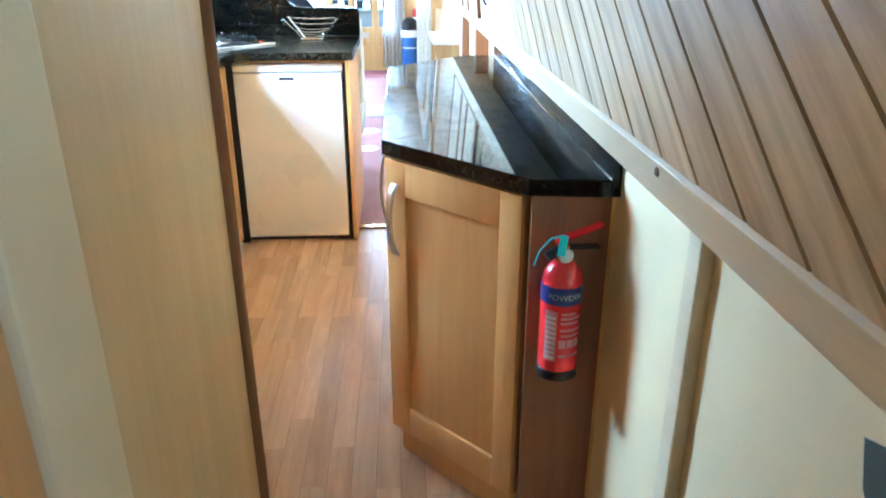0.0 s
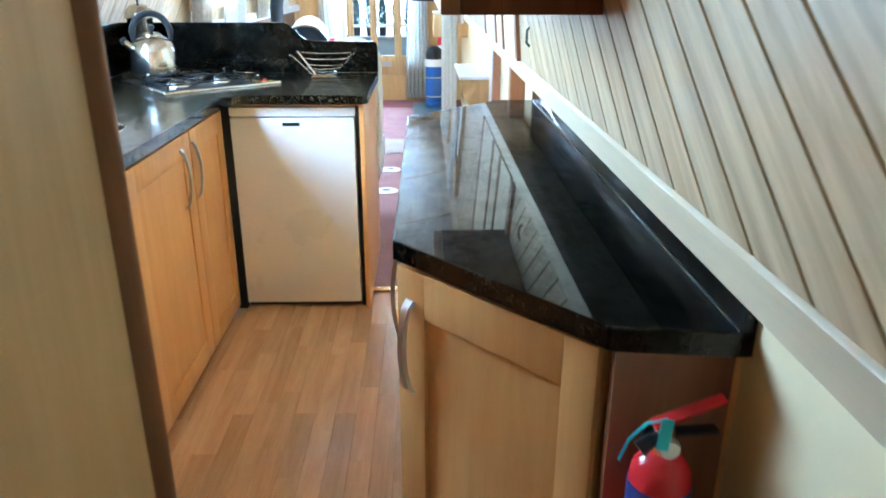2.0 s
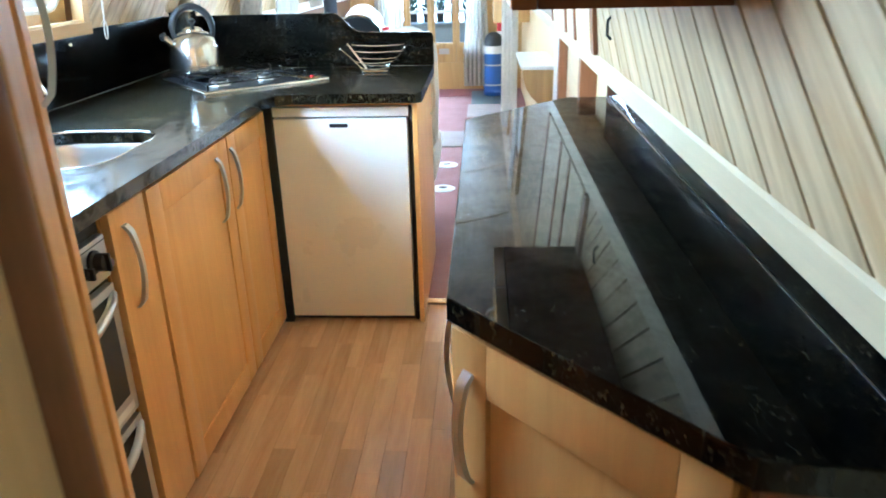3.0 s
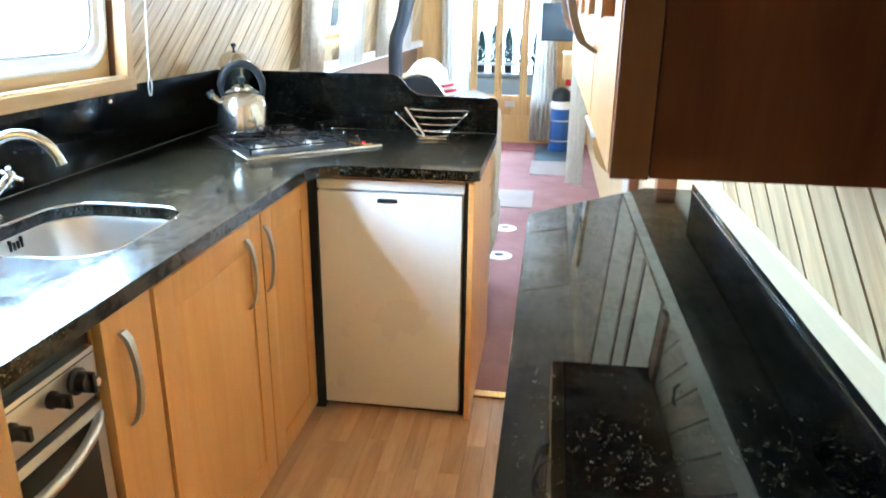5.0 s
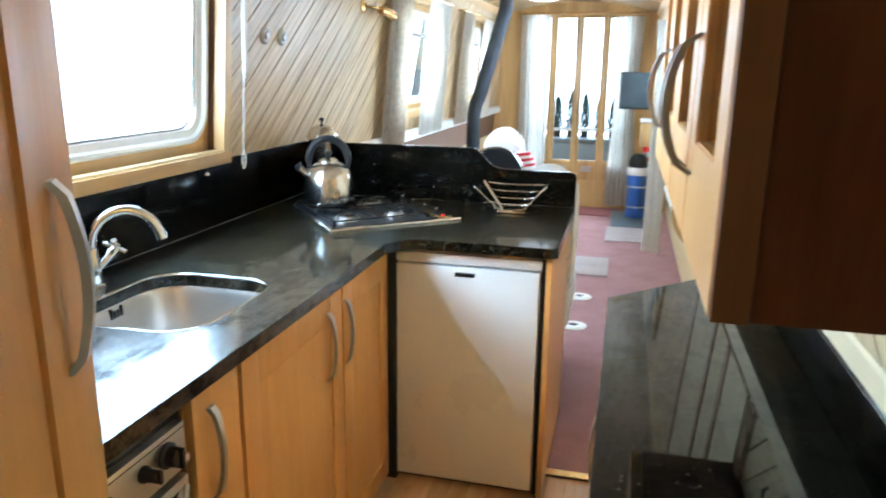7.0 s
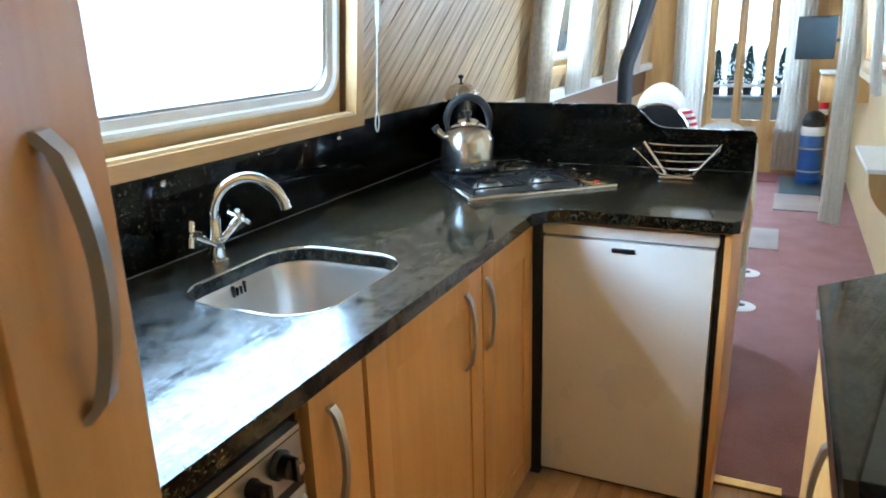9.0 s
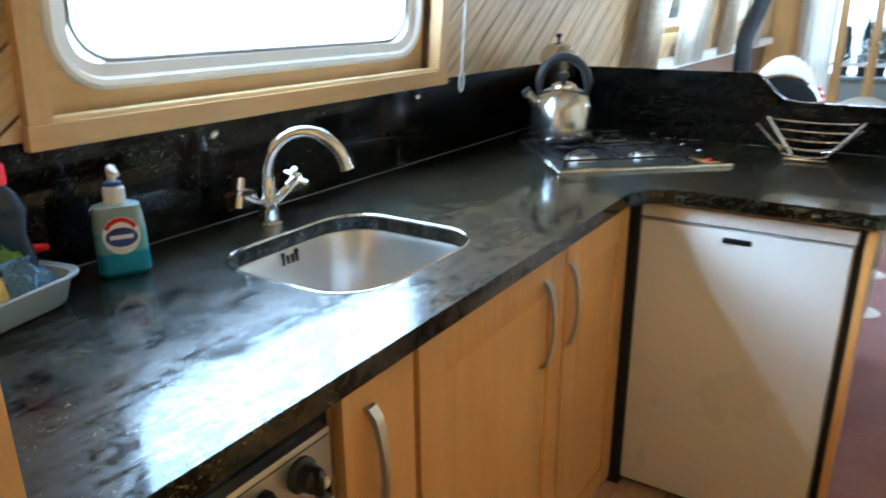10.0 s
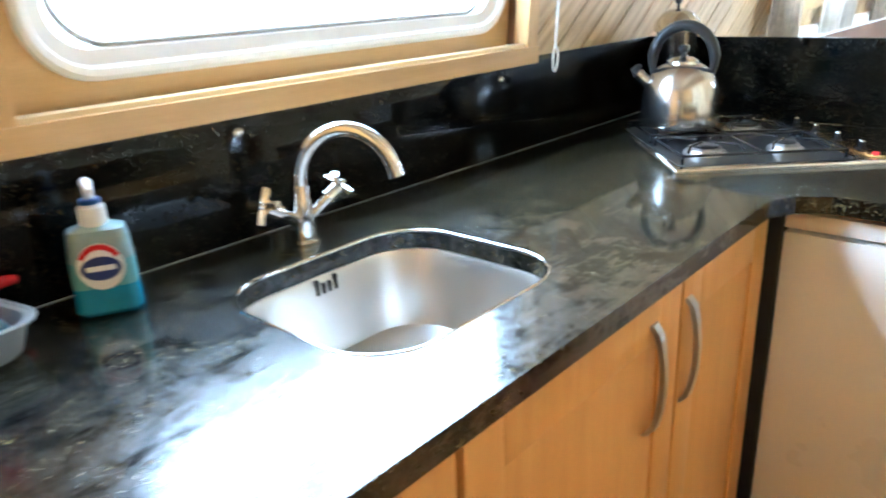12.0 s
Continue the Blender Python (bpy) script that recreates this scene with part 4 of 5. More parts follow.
bm.faces.new([rows[0][k] for k in (0, 1, 3, 2)])
bm.faces.new([rows[-1][k] for k in (0, 2, 3, 1)])
bmesh.ops.recalc_face_normals(bm, faces=bm.faces)
part("label_arc", moved(bm, turn), M_RED, lb, "red arc")
part("collar", lathe([(0, 0.122), (0.017, 0.122), (0.017, 0.146), (0.011, 0.150), (0, 0.150)], 20), M_LABEL, soap, "white pump collar")
part("pump", tube([(0, 0, 0.15), (0, 0, 0.172), (0.004, -0.002, 0.178), (0.036, -0.012, 0.174)], [0.006, 0.007, 0.008, 0.004], 10), M_LABEL, soap, "white pump head")
part("lock_ring", lathe([(0.011, 0.150), (0.013, 0.150), (0.013, 0.156), (0.007, 0.157)], 18), M_BLUE, soap, "blue ring")

# tub of cleaning things
TX, TY = -0.235, 3.635
TM = pose(TX, TY, TOP, 0, 0, 14)
tub = thing("plastic_tub", "milky plastic tub holding cleaning things", "tub")
bm = bmesh.new()
rings = []
for hx, hy, r, z in ((0.06, 0.118, 0.03, 0.001), (0.066, 0.124, 0.034, 0.006), (0.074, 0.133, 0.036, 0.042), (0.081, 0.140, 0.04, 0.046), (0.081, 0.140, 0.04, 0.049), (0.072, 0.131, 0.035, 0.047), (0.064, 0.122, 0.033, 0.008)):
    rings.append([bm.verts.new((x, y, z)) for x, y in rounded(-hx, hx, -hy, hy, r, 5)])
for a, b in zip(rings, rings[1:]):
    n = len(a)
    for i in range(n):
        bm.faces.new((a[i], a[(i + 1) % n], b[(i + 1) % n], b[i]))
bm.faces.new(list(reversed(rings[0])))
bm.faces.new(rings[-1])
part("tub_body", moved(bm, TM), M_TUB, tub)
part("rim", moved(tube([(x, y, 0.0475) for x, y in rounded(-0.081, 0.081, -0.140, 0.140, 0.04, 5)], 0.0032, 8, None, True), TM), M_TUB, tub, "rolled rim")

sp_m = TM @ pose(0.024, -0.036, 0.009, 2, -8, 6)
sponge = thing("sponge", "yellow washing sponge with a dark scouring side", "sponge")
part("foam", moved(B(-0.038, 0.038, -0.060, 0.060, 0.0, 0.056, 0.006), sp_m), M_SPONGE, sponge)
part("scouring_pad", moved(B(-0.039, 0.039, -0.061, 0.061, 0.0565, 0.065, 0.003), sp_m), M_SCOUR, sponge, "dark grey scouring pad")


def crumpled(nx, ny, wx, wy, lift, seed, fold=9.0):
    """A loose sheet with folds, with thickness."""
    bm = bmesh.new()
    rows = []
    for i in range(nx + 1):
        row = []
        for j in range(ny + 1):
            u, v = i / nx - 0.5, j / ny - 0.5
            h = lift * (1 - 3.0 * (u * u + v * v)) + 0.5 * lift * noise.noise(Vector((u * fold, v * fold, seed)))
            dx = 0.02 * noise.noise(Vector((u * 4, v * 4, seed + 5)))
            row.append(bm.verts.new((u * wx + dx, v * wy + dx, h)))
        rows.append(row)
    for i in range(nx):
        for j in range(ny):
            bm.faces.new((rows[i][j], rows[i + 1][j], rows[i + 1][j + 1], rows[i][j + 1]))
    bmesh.ops.solidify(bm, geom=list(bm.faces), thickness=0.0025)
    bmesh.ops.recalc_face_normals(bm, faces=bm.faces)
    return bm


bm = bmesh.new()
bmesh.ops.create_icosphere(bm, subdivisions=3, radius=0.036)
for v in bm.verts:
    v.co *= 1 + 0.22 * noise.noise(v.co * 60)
    v.co.z *= 0.62
solid("scourer", moved(bm, TM @ pose(-0.016, -0.045, 0.100)), M_SCOUR, "tangled dark steel wool scourer in the tub", "scourer")
solid("cloth", moved(crumpled(16, 16, 0.082, 0.095, 0.040, 2.0), TM @ pose(0.022, 0.062, 0.040, 6, 16, 10)), M_CLOTH, "crumpled pale blue cleaning cloth in the tub", "cloth")
solid("cloth", moved(crumpled(14, 14, 0.07, 0.13, 0.036, 7.0), TM @ pose(-0.022, 0.070, 0.050, 14, 6, 40)), M_GREEN, "folded green cloth in the tub", "cloth")
solid("plastic_bag", moved(crumpled(16, 16, 0.13, 0.19, 0.05, 11.0, 5.0), TM @ pose(-0.040, -0.022, 0.132, -18, 34, 10)), M_BAG, "blue plastic film packet in the tub", "packet")
brush = thing("brush", "red handled washing-up brush lying in the tub", "brush")
part("brush_handle", moved(tube([(0, -0.09, 0), (0, 0.03, 0.004), (0, 0.075, 0.012), (0, 0.098, 0.008)], [0.006, 0.007, 0.009, 0.006], 10), TM @ pose(-0.05, 0.088, 0.047)), M_RED, brush)
M_BOTTLE = plain("dark_blue_bottle", (0.018, 0.034, 0.065), 0.08, 0, 0.15)
bottle = thing("detergent_bottle", "dark blue bottle of washing-up liquid with red cap", "bottle", at=(-0.302, 3.728, TOP))
part("bottle_body", moved(squared_bottle([(0.022, 0.034, 0.014, 0.0), (0.026, 0.040, 0.018, 0.01), (0.026, 0.040, 0.018, 0.06), (0.021, 0.033, 0.016, 0.10), (0.025, 0.039, 0.017, 0.14), (0.019, 0.028, 0.014, 0.165), (0.013, 0.014, 0.012, 0.18)]), pose(0, 0, 0, 0, 0, -20)), M_BOTTLE, bottle)
part("liquid", moved(squared_bottle([(0.020, 0.031, 0.012, 0.004), (0.023, 0.037, 0.016, 0.012), (0.023, 0.037, 0.016, 0.055)]), pose(0, 0, 0, 0, 0, -20)), M_BLUE, bottle, "blue washing-up liquid")
part("cap", lathe([(0, 0.178), (0.020, 0.178), (0.021, 0.19), (0.020, 0.206), (0.015, 0.214), (0, 0.216)], 22), M_RED, bottle, "red cap")

# hob
M_ENAMEL = plain("black_enamel", (0.010, 0.010, 0.011), 0.14)
HM = pose(0.092, 5.302, TOP, 0, 0, 42.5)
hob = thing("hob", "steel four-burner gas hob with black pan supports", "hob")
part("hob_plate", moved(prism(rounded(-0.256, 0.256, -0.25, 0.25, 0.012, 3), 0.0005, 0.010, 0.004), HM), M_POLISH, hob)
part("hob_well", moved(prism(rounded(-0.235, 0.145, -0.228, 0.228, 0.02, 3), 0.0105, 0.0115), HM), M_BLACK, hob, "dark recessed burner tray", False)
for bx, by, r in ((-0.14, -0.115, 0.036), (0.045, -0.115, 0.028), (-0.14, 0.115, 0.028), (0.045, 0.115, 0.042)):
    b = part("burner", moved(lathe([(0, 0.012), (r + 0.012, 0.012), (r + 0.010, 0.018), (r, 0.021), (r, 0.027), (0, 0.027)], 28), HM @ pose(bx, by, 0)), M_STEEL, hob, "steel burner ring")
    part("burner_cap", moved(lathe([(0, 0.027), (r - 0.006, 0.027), (r - 0.006, 0.031), (r - 0.012, 0.034), (0, 0.035)], 28), HM @ pose(bx, by, 0)), M_BLACK, b, "black burner cap")
for by in (-0.115, 0.115):
    bm = bmesh.new()
    ring = [(-0.225, by - 0.1, 0.030), (0.13, by - 0.1, 0.030), (0.13, by + 0.1, 0.030), (-0.225, by + 0.1, 0.030)]
    tube(ring, 0.0035, 6, bm, True)
    for bx in (-0.14, 0.045):
        for a in range(4):
            c, s = math.cos(radians(45 + 90 * a)), math.sin(radians(45 + 90 * a))
            tube([(bx + 0.02 * c, by + 0.02 * s, 0.040), (bx + 0.075 * c, by + 0.075 * s, 0.040), (bx + 0.088 * c, by + 0.098 * s, 0.030)], 0.0032, 6, bm)
    tube([(-0.0475, by - 0.1, 0.030), (-0.0475, by + 0.1, 0.030)], 0.0032, 6, bm)
    for x, y in ((-0.225, -0.1), (0.13, -0.1), (0.13, 0.1), (-0.225, 0.1)):
        tube([(x, by + y, 0.011), (x, by + y, 0.031)], 0.004, 6, bm)
    part("pan_support", moved(bm, HM), M_ENAMEL, hob, "black wire pan support")
for i in range(4):
    k = part("knob", moved(lathe([(0, 0.010), (0.015, 0.010), (0.014, 0.016), (0.009, 0.018), (0.008, 0.029), (0, 0.030)], 18), HM @ pose(0.20, -0.15 + 0.1 * i, 0)), M_ENAMEL, hob, "black control knob")
    part("knob_cap", moved(lathe([(0, 0.0302), (0.006, 0.0302), (0.005, 0.0325), (0, 0.033)], 14), HM @ pose(0.20, -0.15 + 0.1 * i, 0)), M_CHROME, k, "chrome knob cap")
part("control_strip", moved(B(0.175, 0.225, -0.225, 0.19, 0.0102, 0.0125, 0.001), HM), M_BRASS, hob, "warm metal control strip")
part("ignition_button", moved(lathe([(0, 0.010), (0.007, 0.010), (0.007, 0.018), (0, 0.019)], 14), HM @ pose(0.20, -0.205, 0)), M_RED, hob, "red ignition button")

# kettle
KM = (-0.060, 5.262, TOP + 0.0425)
kettle = thing("kettle", "brushed steel whistling kettle with a black arched handle", "kettle", at=KM)
part("kettle_body", lathe([(0, 0), (0.080, 0), (0.084, 0.004), (0.086, 0.012), (0.086, 0.03), (0.085, 0.055), (0.080, 0.082), (0.068, 0.108), (0.05, 0.124), (0.034, 0.131), (0, 0.132)], 40), M_POLISH, kettle)
ld = part("lid", lathe([(0, 0.128), (0.036, 0.129), (0.034, 0.136), (0.02, 0.143), (0, 0.145)], 28), M_POLISH, kettle)
part("lid_knob", lathe([(0, 0.144), (0.006, 0.144), (0.006, 0.152), (0.012, 0.158), (0.011, 0.167), (0, 0.170)], 18), M_BLACK, ld, "black lid knob")
hd = Vector((0.92, 0.38, 0)).normalized()
pts = []
for i in range(17):
    a = math.pi * (1.12 - 1.24 * i / 16)
    pts.append((hd.x * 0.066 * math.cos(a), hd.y * 0.066 * math.cos(a), 0.137 + 0.070 * math.sin(a)))
part("handle", tube(pts, [0.008] * 2 + [0.0115] * 13 + [0.008] * 2, 12), M_BLACK, kettle, "black plastic arched handle")
part("spout", tube([(-hd.x * 0.064, -hd.y * 0.064, 0.085), (-hd.x * 0.088, -hd.y * 0.088, 0.103), (-hd.x * 0.097, -hd.y * 0.097, 0.111)], [0.015, 0.012, 0.012], 14), M_POLISH, kettle)
part("whistle", tube([(-hd.x * 0.096, -hd.y * 0.096, 0.110), (-hd.x * 0.103, -hd.y * 0.103, 0.117), (-hd.x * 0.092, -hd.y * 0.092, 0.128)], [0.0125, 0.010, 0.004], 12), M_BLACK, kettle, "black whistle cap")
kettle.scale = (1.1, 1.1, 1.16)
pot = thing("coffee_pot", "tall steel cafetiere with a domed lid", "coffee pot", at=(-0.20, 5.53, TOP))
part("pot_body", lathe([(0, 0), (0.052, 0), (0.054, 0.004), (0.054, 0.245), (0.057, 0.251), (0, 0.251)], 32), M_POLISH, pot)
ld = part("lid", lathe([(0.062, 0.251), (0.063, 0.260), (0.058, 0.280), (0.042, 0.299), (0.02, 0.309), (0, 0.311)], 32), M_POLISH, pot, "domed steel lid")
part("knob", lathe([(0, 0.310), (0.004, 0.310), (0.004, 0.322), (0.010, 0.328), (0.010, 0.336), (0, 0.340)], 16), M_BLACK, ld, "black knob")

# wire fruit basket of flat strips
basket = thing("fruit_basket", "shiny chrome slatted fruit basket with splayed sides", "basket", at=(0.602, 5.492, TOP))


def strip(a, b, wide, thick=0.003, normal=(0, 0, 1)):
    a, b = Vector(a), Vector(b)
    d = (b - a).normalized()
    s = d.cross(Vector(normal)).normalized() * wide / 2
    n = s.cross(d).normalized() * thick / 2
    bm = bmesh.new()
    vs = [bm.verts.new(p + i * s + j * n) for p in (a, b) for i in (-1, 1) for j in (-1, 1)]
    for f in ((0, 1, 3, 2), (4, 6, 7, 5), (0, 4, 5, 1), (2, 3, 7, 6), (0, 2, 6, 4), (1, 5, 7, 3)):
        bm.faces.new([vs[i] for i in f])
    bmesh.ops.recalc_face_normals(bm, faces=bm.faces)
    return bm


M_BRIGHT = brushed("bright_chrome", (0.90, 0.91, 0.93), 0.05, "z")
part("base", B(-0.060, 0.060, -0.045, 0.045, 0.001, 0.012, 0.003), M_BRIGHT, basket)
for sx in (-1, 1):
    for sy in (-1, 1):
        part("arm", strip((sx * 0.05, sy * 0.04, 0.008), (sx * 0.145, sy * 0.10, 0.125), 0.008 if sx < 0 else 0.005, 0.003, (sx, sy, 1)), M_BRIGHT, basket)
    part("side_rail", tube([(sx * 0.145, -0.10, 0.125), (sx * 0.145, 0.10, 0.125)], 0.0025, 8), M_BRIGHT, basket)
for i in range(4):
    u = 0.16 + 0.26 * i
    y, z, half = 0.04 + 0.06 * u, 0.008 + 0.117 * u, 0.058 + 0.072 * u
    for sy in (1, -1):
        if sy < 0 and i > 1:
            continue
        arc = [(half * (k / 5 - 1), sy * (y + 0.016 * math.cos(math.pi / 2 * (k / 5 - 1))), z - 0.008 * math.cos(math.pi / 2 * (k / 5 - 1))) for k in range(11)]
        part("slat", tube(arc, 0.0021, 8), M_BRIGHT, basket)

basket.scale = (0.9, 0.9, 0.84)

# bow handle on the end of the peninsula
bow_handle(housing, pose(0.815, 5.58, 0.77, 0, 0, 0), 0.15, 0.02)

# fire extinguisher on the island's end
ext = thing("fire_extinguisher", "small red powder fire extinguisher with blue band", "fire extinguisher", at=(1.352, 2.955, 0.494))
part("cylinder", lathe([(0, 0), (0.034, 0), (0.040, 0.006), (0.0405, 0.012), (0.0405, 0.205), (0.036, 0.228), (0.024, 0.244), (0.014, 0.250), (0, 0.250)], 36), M_RED, ext)
part("base_ring", lathe([(0.0408, 0.0), (0.0425, 0.0), (0.0425, 0.018), (0.0408, 0.020)], 36), M_BLACK, ext, "black rubber base ring")
bd = part("band", lathe([(0.0406, 0.168), (0.0412, 0.168), (0.0412, 0.205), (0.0406, 0.205)], 36), M_NAVY, ext, "dark blue band")


def lettering(text, size, m, material, parent, name="lettering"):
    cu = bpy.data.curves.new(name, "FONT")
    cu.body, cu.size, cu.extrude, cu.align_x = text, size, 0.0002, "CENTER"
    tmp = bpy.data.objects.new(name, cu)
    scene.collection.objects.link(tmp)
    me = bpy.data.meshes.new_from_object(tmp.evaluated_get(bpy.context.evaluated_depsgraph_get()))
    bpy.data.objects.remove(tmp)
    me.transform(m)
    me.materials.append(material)
    ob = new(name, me)
    ob.parent = parent
    return ob


def wrapped(me, r):
    for v in me.vertices:
        a = v.co.x / r - math.pi / 2
        rr = r + v.co.y * 0 + 0.0004 + v.co.z * 0
        h = v.co.y
        v.co = (rr * math.cos(a), rr * math.sin(a), h)


t = lettering("POWDER", 0.017, Matrix.Identity(4), M_LABEL, bd)
t.data.transform(Matrix.Translation((0.0, 0.180, 0)))
wrapped(t.data, 0.0412)


def curved_label(r, a0, a1, z0, z1, k=8):
    bm = bmesh.new()
    rows = []
    for i in range(k + 1):
        a = radians(a0 + (a1 - a0) * i / k)
        rows.append([bm.verts.new((q * math.cos(a), q * math.sin(a), z)) for q in (r, r + 0.0006) for z in (z0, z1)])
    for a, b in zip(rows, rows[1:]):
        for i, j in ((0, 1), (1, 3), (3, 2), (2, 0)):
            bm.faces.new((a[i], a[j], b[j], b[i]))
    bm.faces.new([rows[0][i] for i in (0, 1, 3, 2)])
    bm.faces.new([rows[-1][i] for i in (0, 2, 3, 1)])
    bmesh.ops.recalc_face_normals(bm, faces=bm.faces)
    return bm


M_PINK = plain("faded_print", (0.62, 0.30, 0.32), 0.4)
lab = part("label", curved_label(0.0406, 215, 250, 0.045, 0.155), M_PINK, ext, "faded pale print panel")
for i in range(9):
    part("print_line", curved_label(0.0412, 217, 247, 0.050 + i * 0.011, 0.055 + i * 0.011, 4), M_LABEL, lab, "pale line of small print", False)
for i, (z, a0, a1) in enumerate(((0.148, 262, 305), (0.138, 260, 322), (0.128, 260, 318), (0.112, 260, 325), (0.100, 262, 322), (0.075, 258, 278), (0.075, 282, 300), (0.075, 304, 322), (0.055, 258, 325))):
    part("print_line", curved_label(0.0406, a0, a1, z, z + (0.018 if 0.07 < z < 0.08 else 0.004), 5), M_PINK, ext, "faded line of print", False)
vl = part("valve", lathe([(0, 0.248), (0.015, 0.248), (0.015, 0.262), (0.012, 0.266), (0.012, 0.282), (0, 0.284)], 20), M_BRASS, ext, "brass valve")
part("gauge", moved(lathe([(0, 0), (0.014, 0), (0.015, 0.003), (0.012, 0.010), (0, 0.010)], 20), pose(0, -0.014, 0.265, 90, 0, 0)), M_SATIN, vl, "round pressure gauge")
part("lever", strip((-0.018, 0.0, 0.288), (0.075, 0.012, 0.318), 0.016, 0.004, (0, -0.3, 1)), M_RED, ext, "red squeeze lever")
part("lower_lever", strip((-0.012, 0.0, 0.276), (0.07, 0.012, 0.272), 0.016, 0.004, (0, -0.1, 1)), M_BLACK, ext, "black carrying lever")
part("nozzle", tube([(0, 0, 0.27), (-0.022, -0.01, 0.272), (-0.036, -0.014, 0.262)], [0.009, 0.009, 0.011], 10), M_BLACK, ext, "black nozzle")
part("safety_tag", strip((-0.006, -0.020, 0.308), (-0.012, -0.026, 0.268), 0.016, 0.001, (0, 1, 0.2)), M_TAG, ext, "turquoise tag")
part("tag_cord", tube([(-0.005, -0.016, 0.306), (-0.03, -0.014, 0.300), (-0.05, -0.012, 0.275), (-0.06, -0.012, 0.245)], 0.0018, 6), M_TAG, ext, "turquoise cord")
part("bracket", B(-0.012, 0.012, 0.0405, 0.057, 0.02, 0.25, 0.002), M_BLACK, ext, "black wall bracket")

# polished caps on the splashback and a screw in the gunwale rail
for y in (4.18, 4.90):
    part("fixing_cap", moved(lathe([(0, 0), (0.010, 0), (0.009, 0.004), (0.005, 0.007), (0, 0.008)], 18), pose(LX, y, 1.076, 0, 90, 0)), M_CHROME, worktop, "small polished fixing cap")
structure("trim", moved(lathe([(0, 0), (0.006, 0), (0.005, 0.002), (0, 0.002)], 14), pose(1.3325, 2.463, 1.064, 0, -90, 0)), M_GROOVE, "small countersunk screw in the gunwale rail", "screw", True)

solid("cloth", moved(crumpled(14, 18, 0.34, 0.26, 0.03, 21.0, 5.0), pose(1.405, 1.975, 0.80, 0, 84, 0)), plain("faded_blue_cloth", (0.30, 0.39, 0.46), 0.9, 0, 0.12), "faded blue cloth hanging under the gunwale rail", "cloth")

# blind cord, bosses and brass lamp on the boards
cord = thing("blind_cord", "cream pull cord with a knotted loop", "cord", at=(left_x(1.4) + 0.045, 5.03, 1.08))
part("cord", tube([(0.045, 0.0, 0.88), (0.03, 0.0, 0.55), (0.016, 0.0, 0.30), (0.0, 0.0, 0.06)], 0.003, 6), M_CORD, cord)
part("cord", tube([(0.045, 0.006, 0.88), (0.03, 0.008, 0.55), (0.018, 0.009, 0.31)], 0.003, 6), M_CORD, cord)
part("sleeve", tube([(0.040, 0.003, 0.80), (0.019, 0.006, 0.33)], 0.010, 8), M_CORD, cord, "cream folded tape")
loop = [(0.002 * math.cos(a), 0.011 * math.sin(a), 0.034 + 0.030 * math.cos(a)) for a in [2 * math.pi * i / 14 for i in range(14)]]
part("loop", tube(loop, 0.0022, 6, None, True), M_CORD, cord)
for y in (5.283, 5.42):
    z = 1.542
    solid("boss", moved(lathe([(0, 0), (0.033, 0), (0.033, 0.005), (0.025, 0.012), (0.014, 0.008), (0.011, 0.016), (0, 0.018)], 24), pose(left_x(z), y, z, 0, 94.8, 0)), M_SATIN, "small round metal boss on the boards", "boss", "metal bosses")
z = 1.725
lamp = thing("spot_lamp", "small polished brass reading spotlight on the boards", "lamp", at=(left_x(z), 6.285, z))
part("base_plate", moved(lathe([(0, 0), (0.034, 0), (0.033, 0.008), (0.022, 0.014), (0, 0.016)], 24), pose(0, 0, 0, 0, 90, 0)), M_BRASS, lamp)
part("arm", tube([(0.014, 0, 0), (0.05, 0.01, -0.004), (0.062, 0.04, -0.006), (0.062, 0.10, -0.01)], 0.007, 10), M_BRASS, lamp)
part("shade", tube([(0.062, 0.09, -0.012), (0.064, 0.11, -0.014), (0.072, 0.25, -0.03)], [0.018, 0.026, 0.028], 18), M_BRASS, lamp)

# ceiling fittings
M_DIFF, nt, b = material("lamp_diffuser", 0.4)
b.inputs["Base Color"].default_value = (0.85, 0.83, 0.78, 1)
b.inputs["Emission Color"].default_value = (1.0, 0.96, 0.88, 1)
b.inputs["Emission Strength"].default_value = 2.5
for x, y, r in ((0.06, 7.35, 0.17), (0.20, 9.70, 0.16)):
    c = thing("ceiling_light", "round white domed ceiling light with a wooden ring", "ceiling light", "ceiling lights", "", (x, y, arch(x)))
    part("ring", lathe([(r, 0.0), (r + 0.02, 0.0), (r + 0.018, -0.02), (r, -0.026)], 36), M_TRIM, c)
    part("diffuser", lathe([(r - 0.001, -0.004), (r - 0.001, -0.02), (r * 0.8, -0.034), (r * 0.4, -0.044), (0, -0.047)], 36), M_DIFF, c, "glowing white dome")
hk = thing("ceiling_hook", "small brass ceiling fitting", "hook", at=(0.51, 8.7, arch(0.51)))
part("plate", lathe([(0, 0), (0.03, 0), (0.03, -0.006), (0, -0.008)], 20), M_BRASS, hk)
part("stem", tube([(0, 0, -0.006), (0, 0, -0.05), (0.05, 0, -0.06)], 0.006, 8), M_BRASS, hk)
for y in (6.9, 8.1, 9.3):
    structure("trim", tube([(xa + 0.11 + (xb - xa - 0.22) * i / 12, y, arch(xa + 0.11 + (xb - xa - 0.22) * i / 12) - 0.001) for i in range(13)], 0.006, 6), M_TRIM, "thin wooden cover strip across the ceiling", "trim", True)

# ---- saloon ----


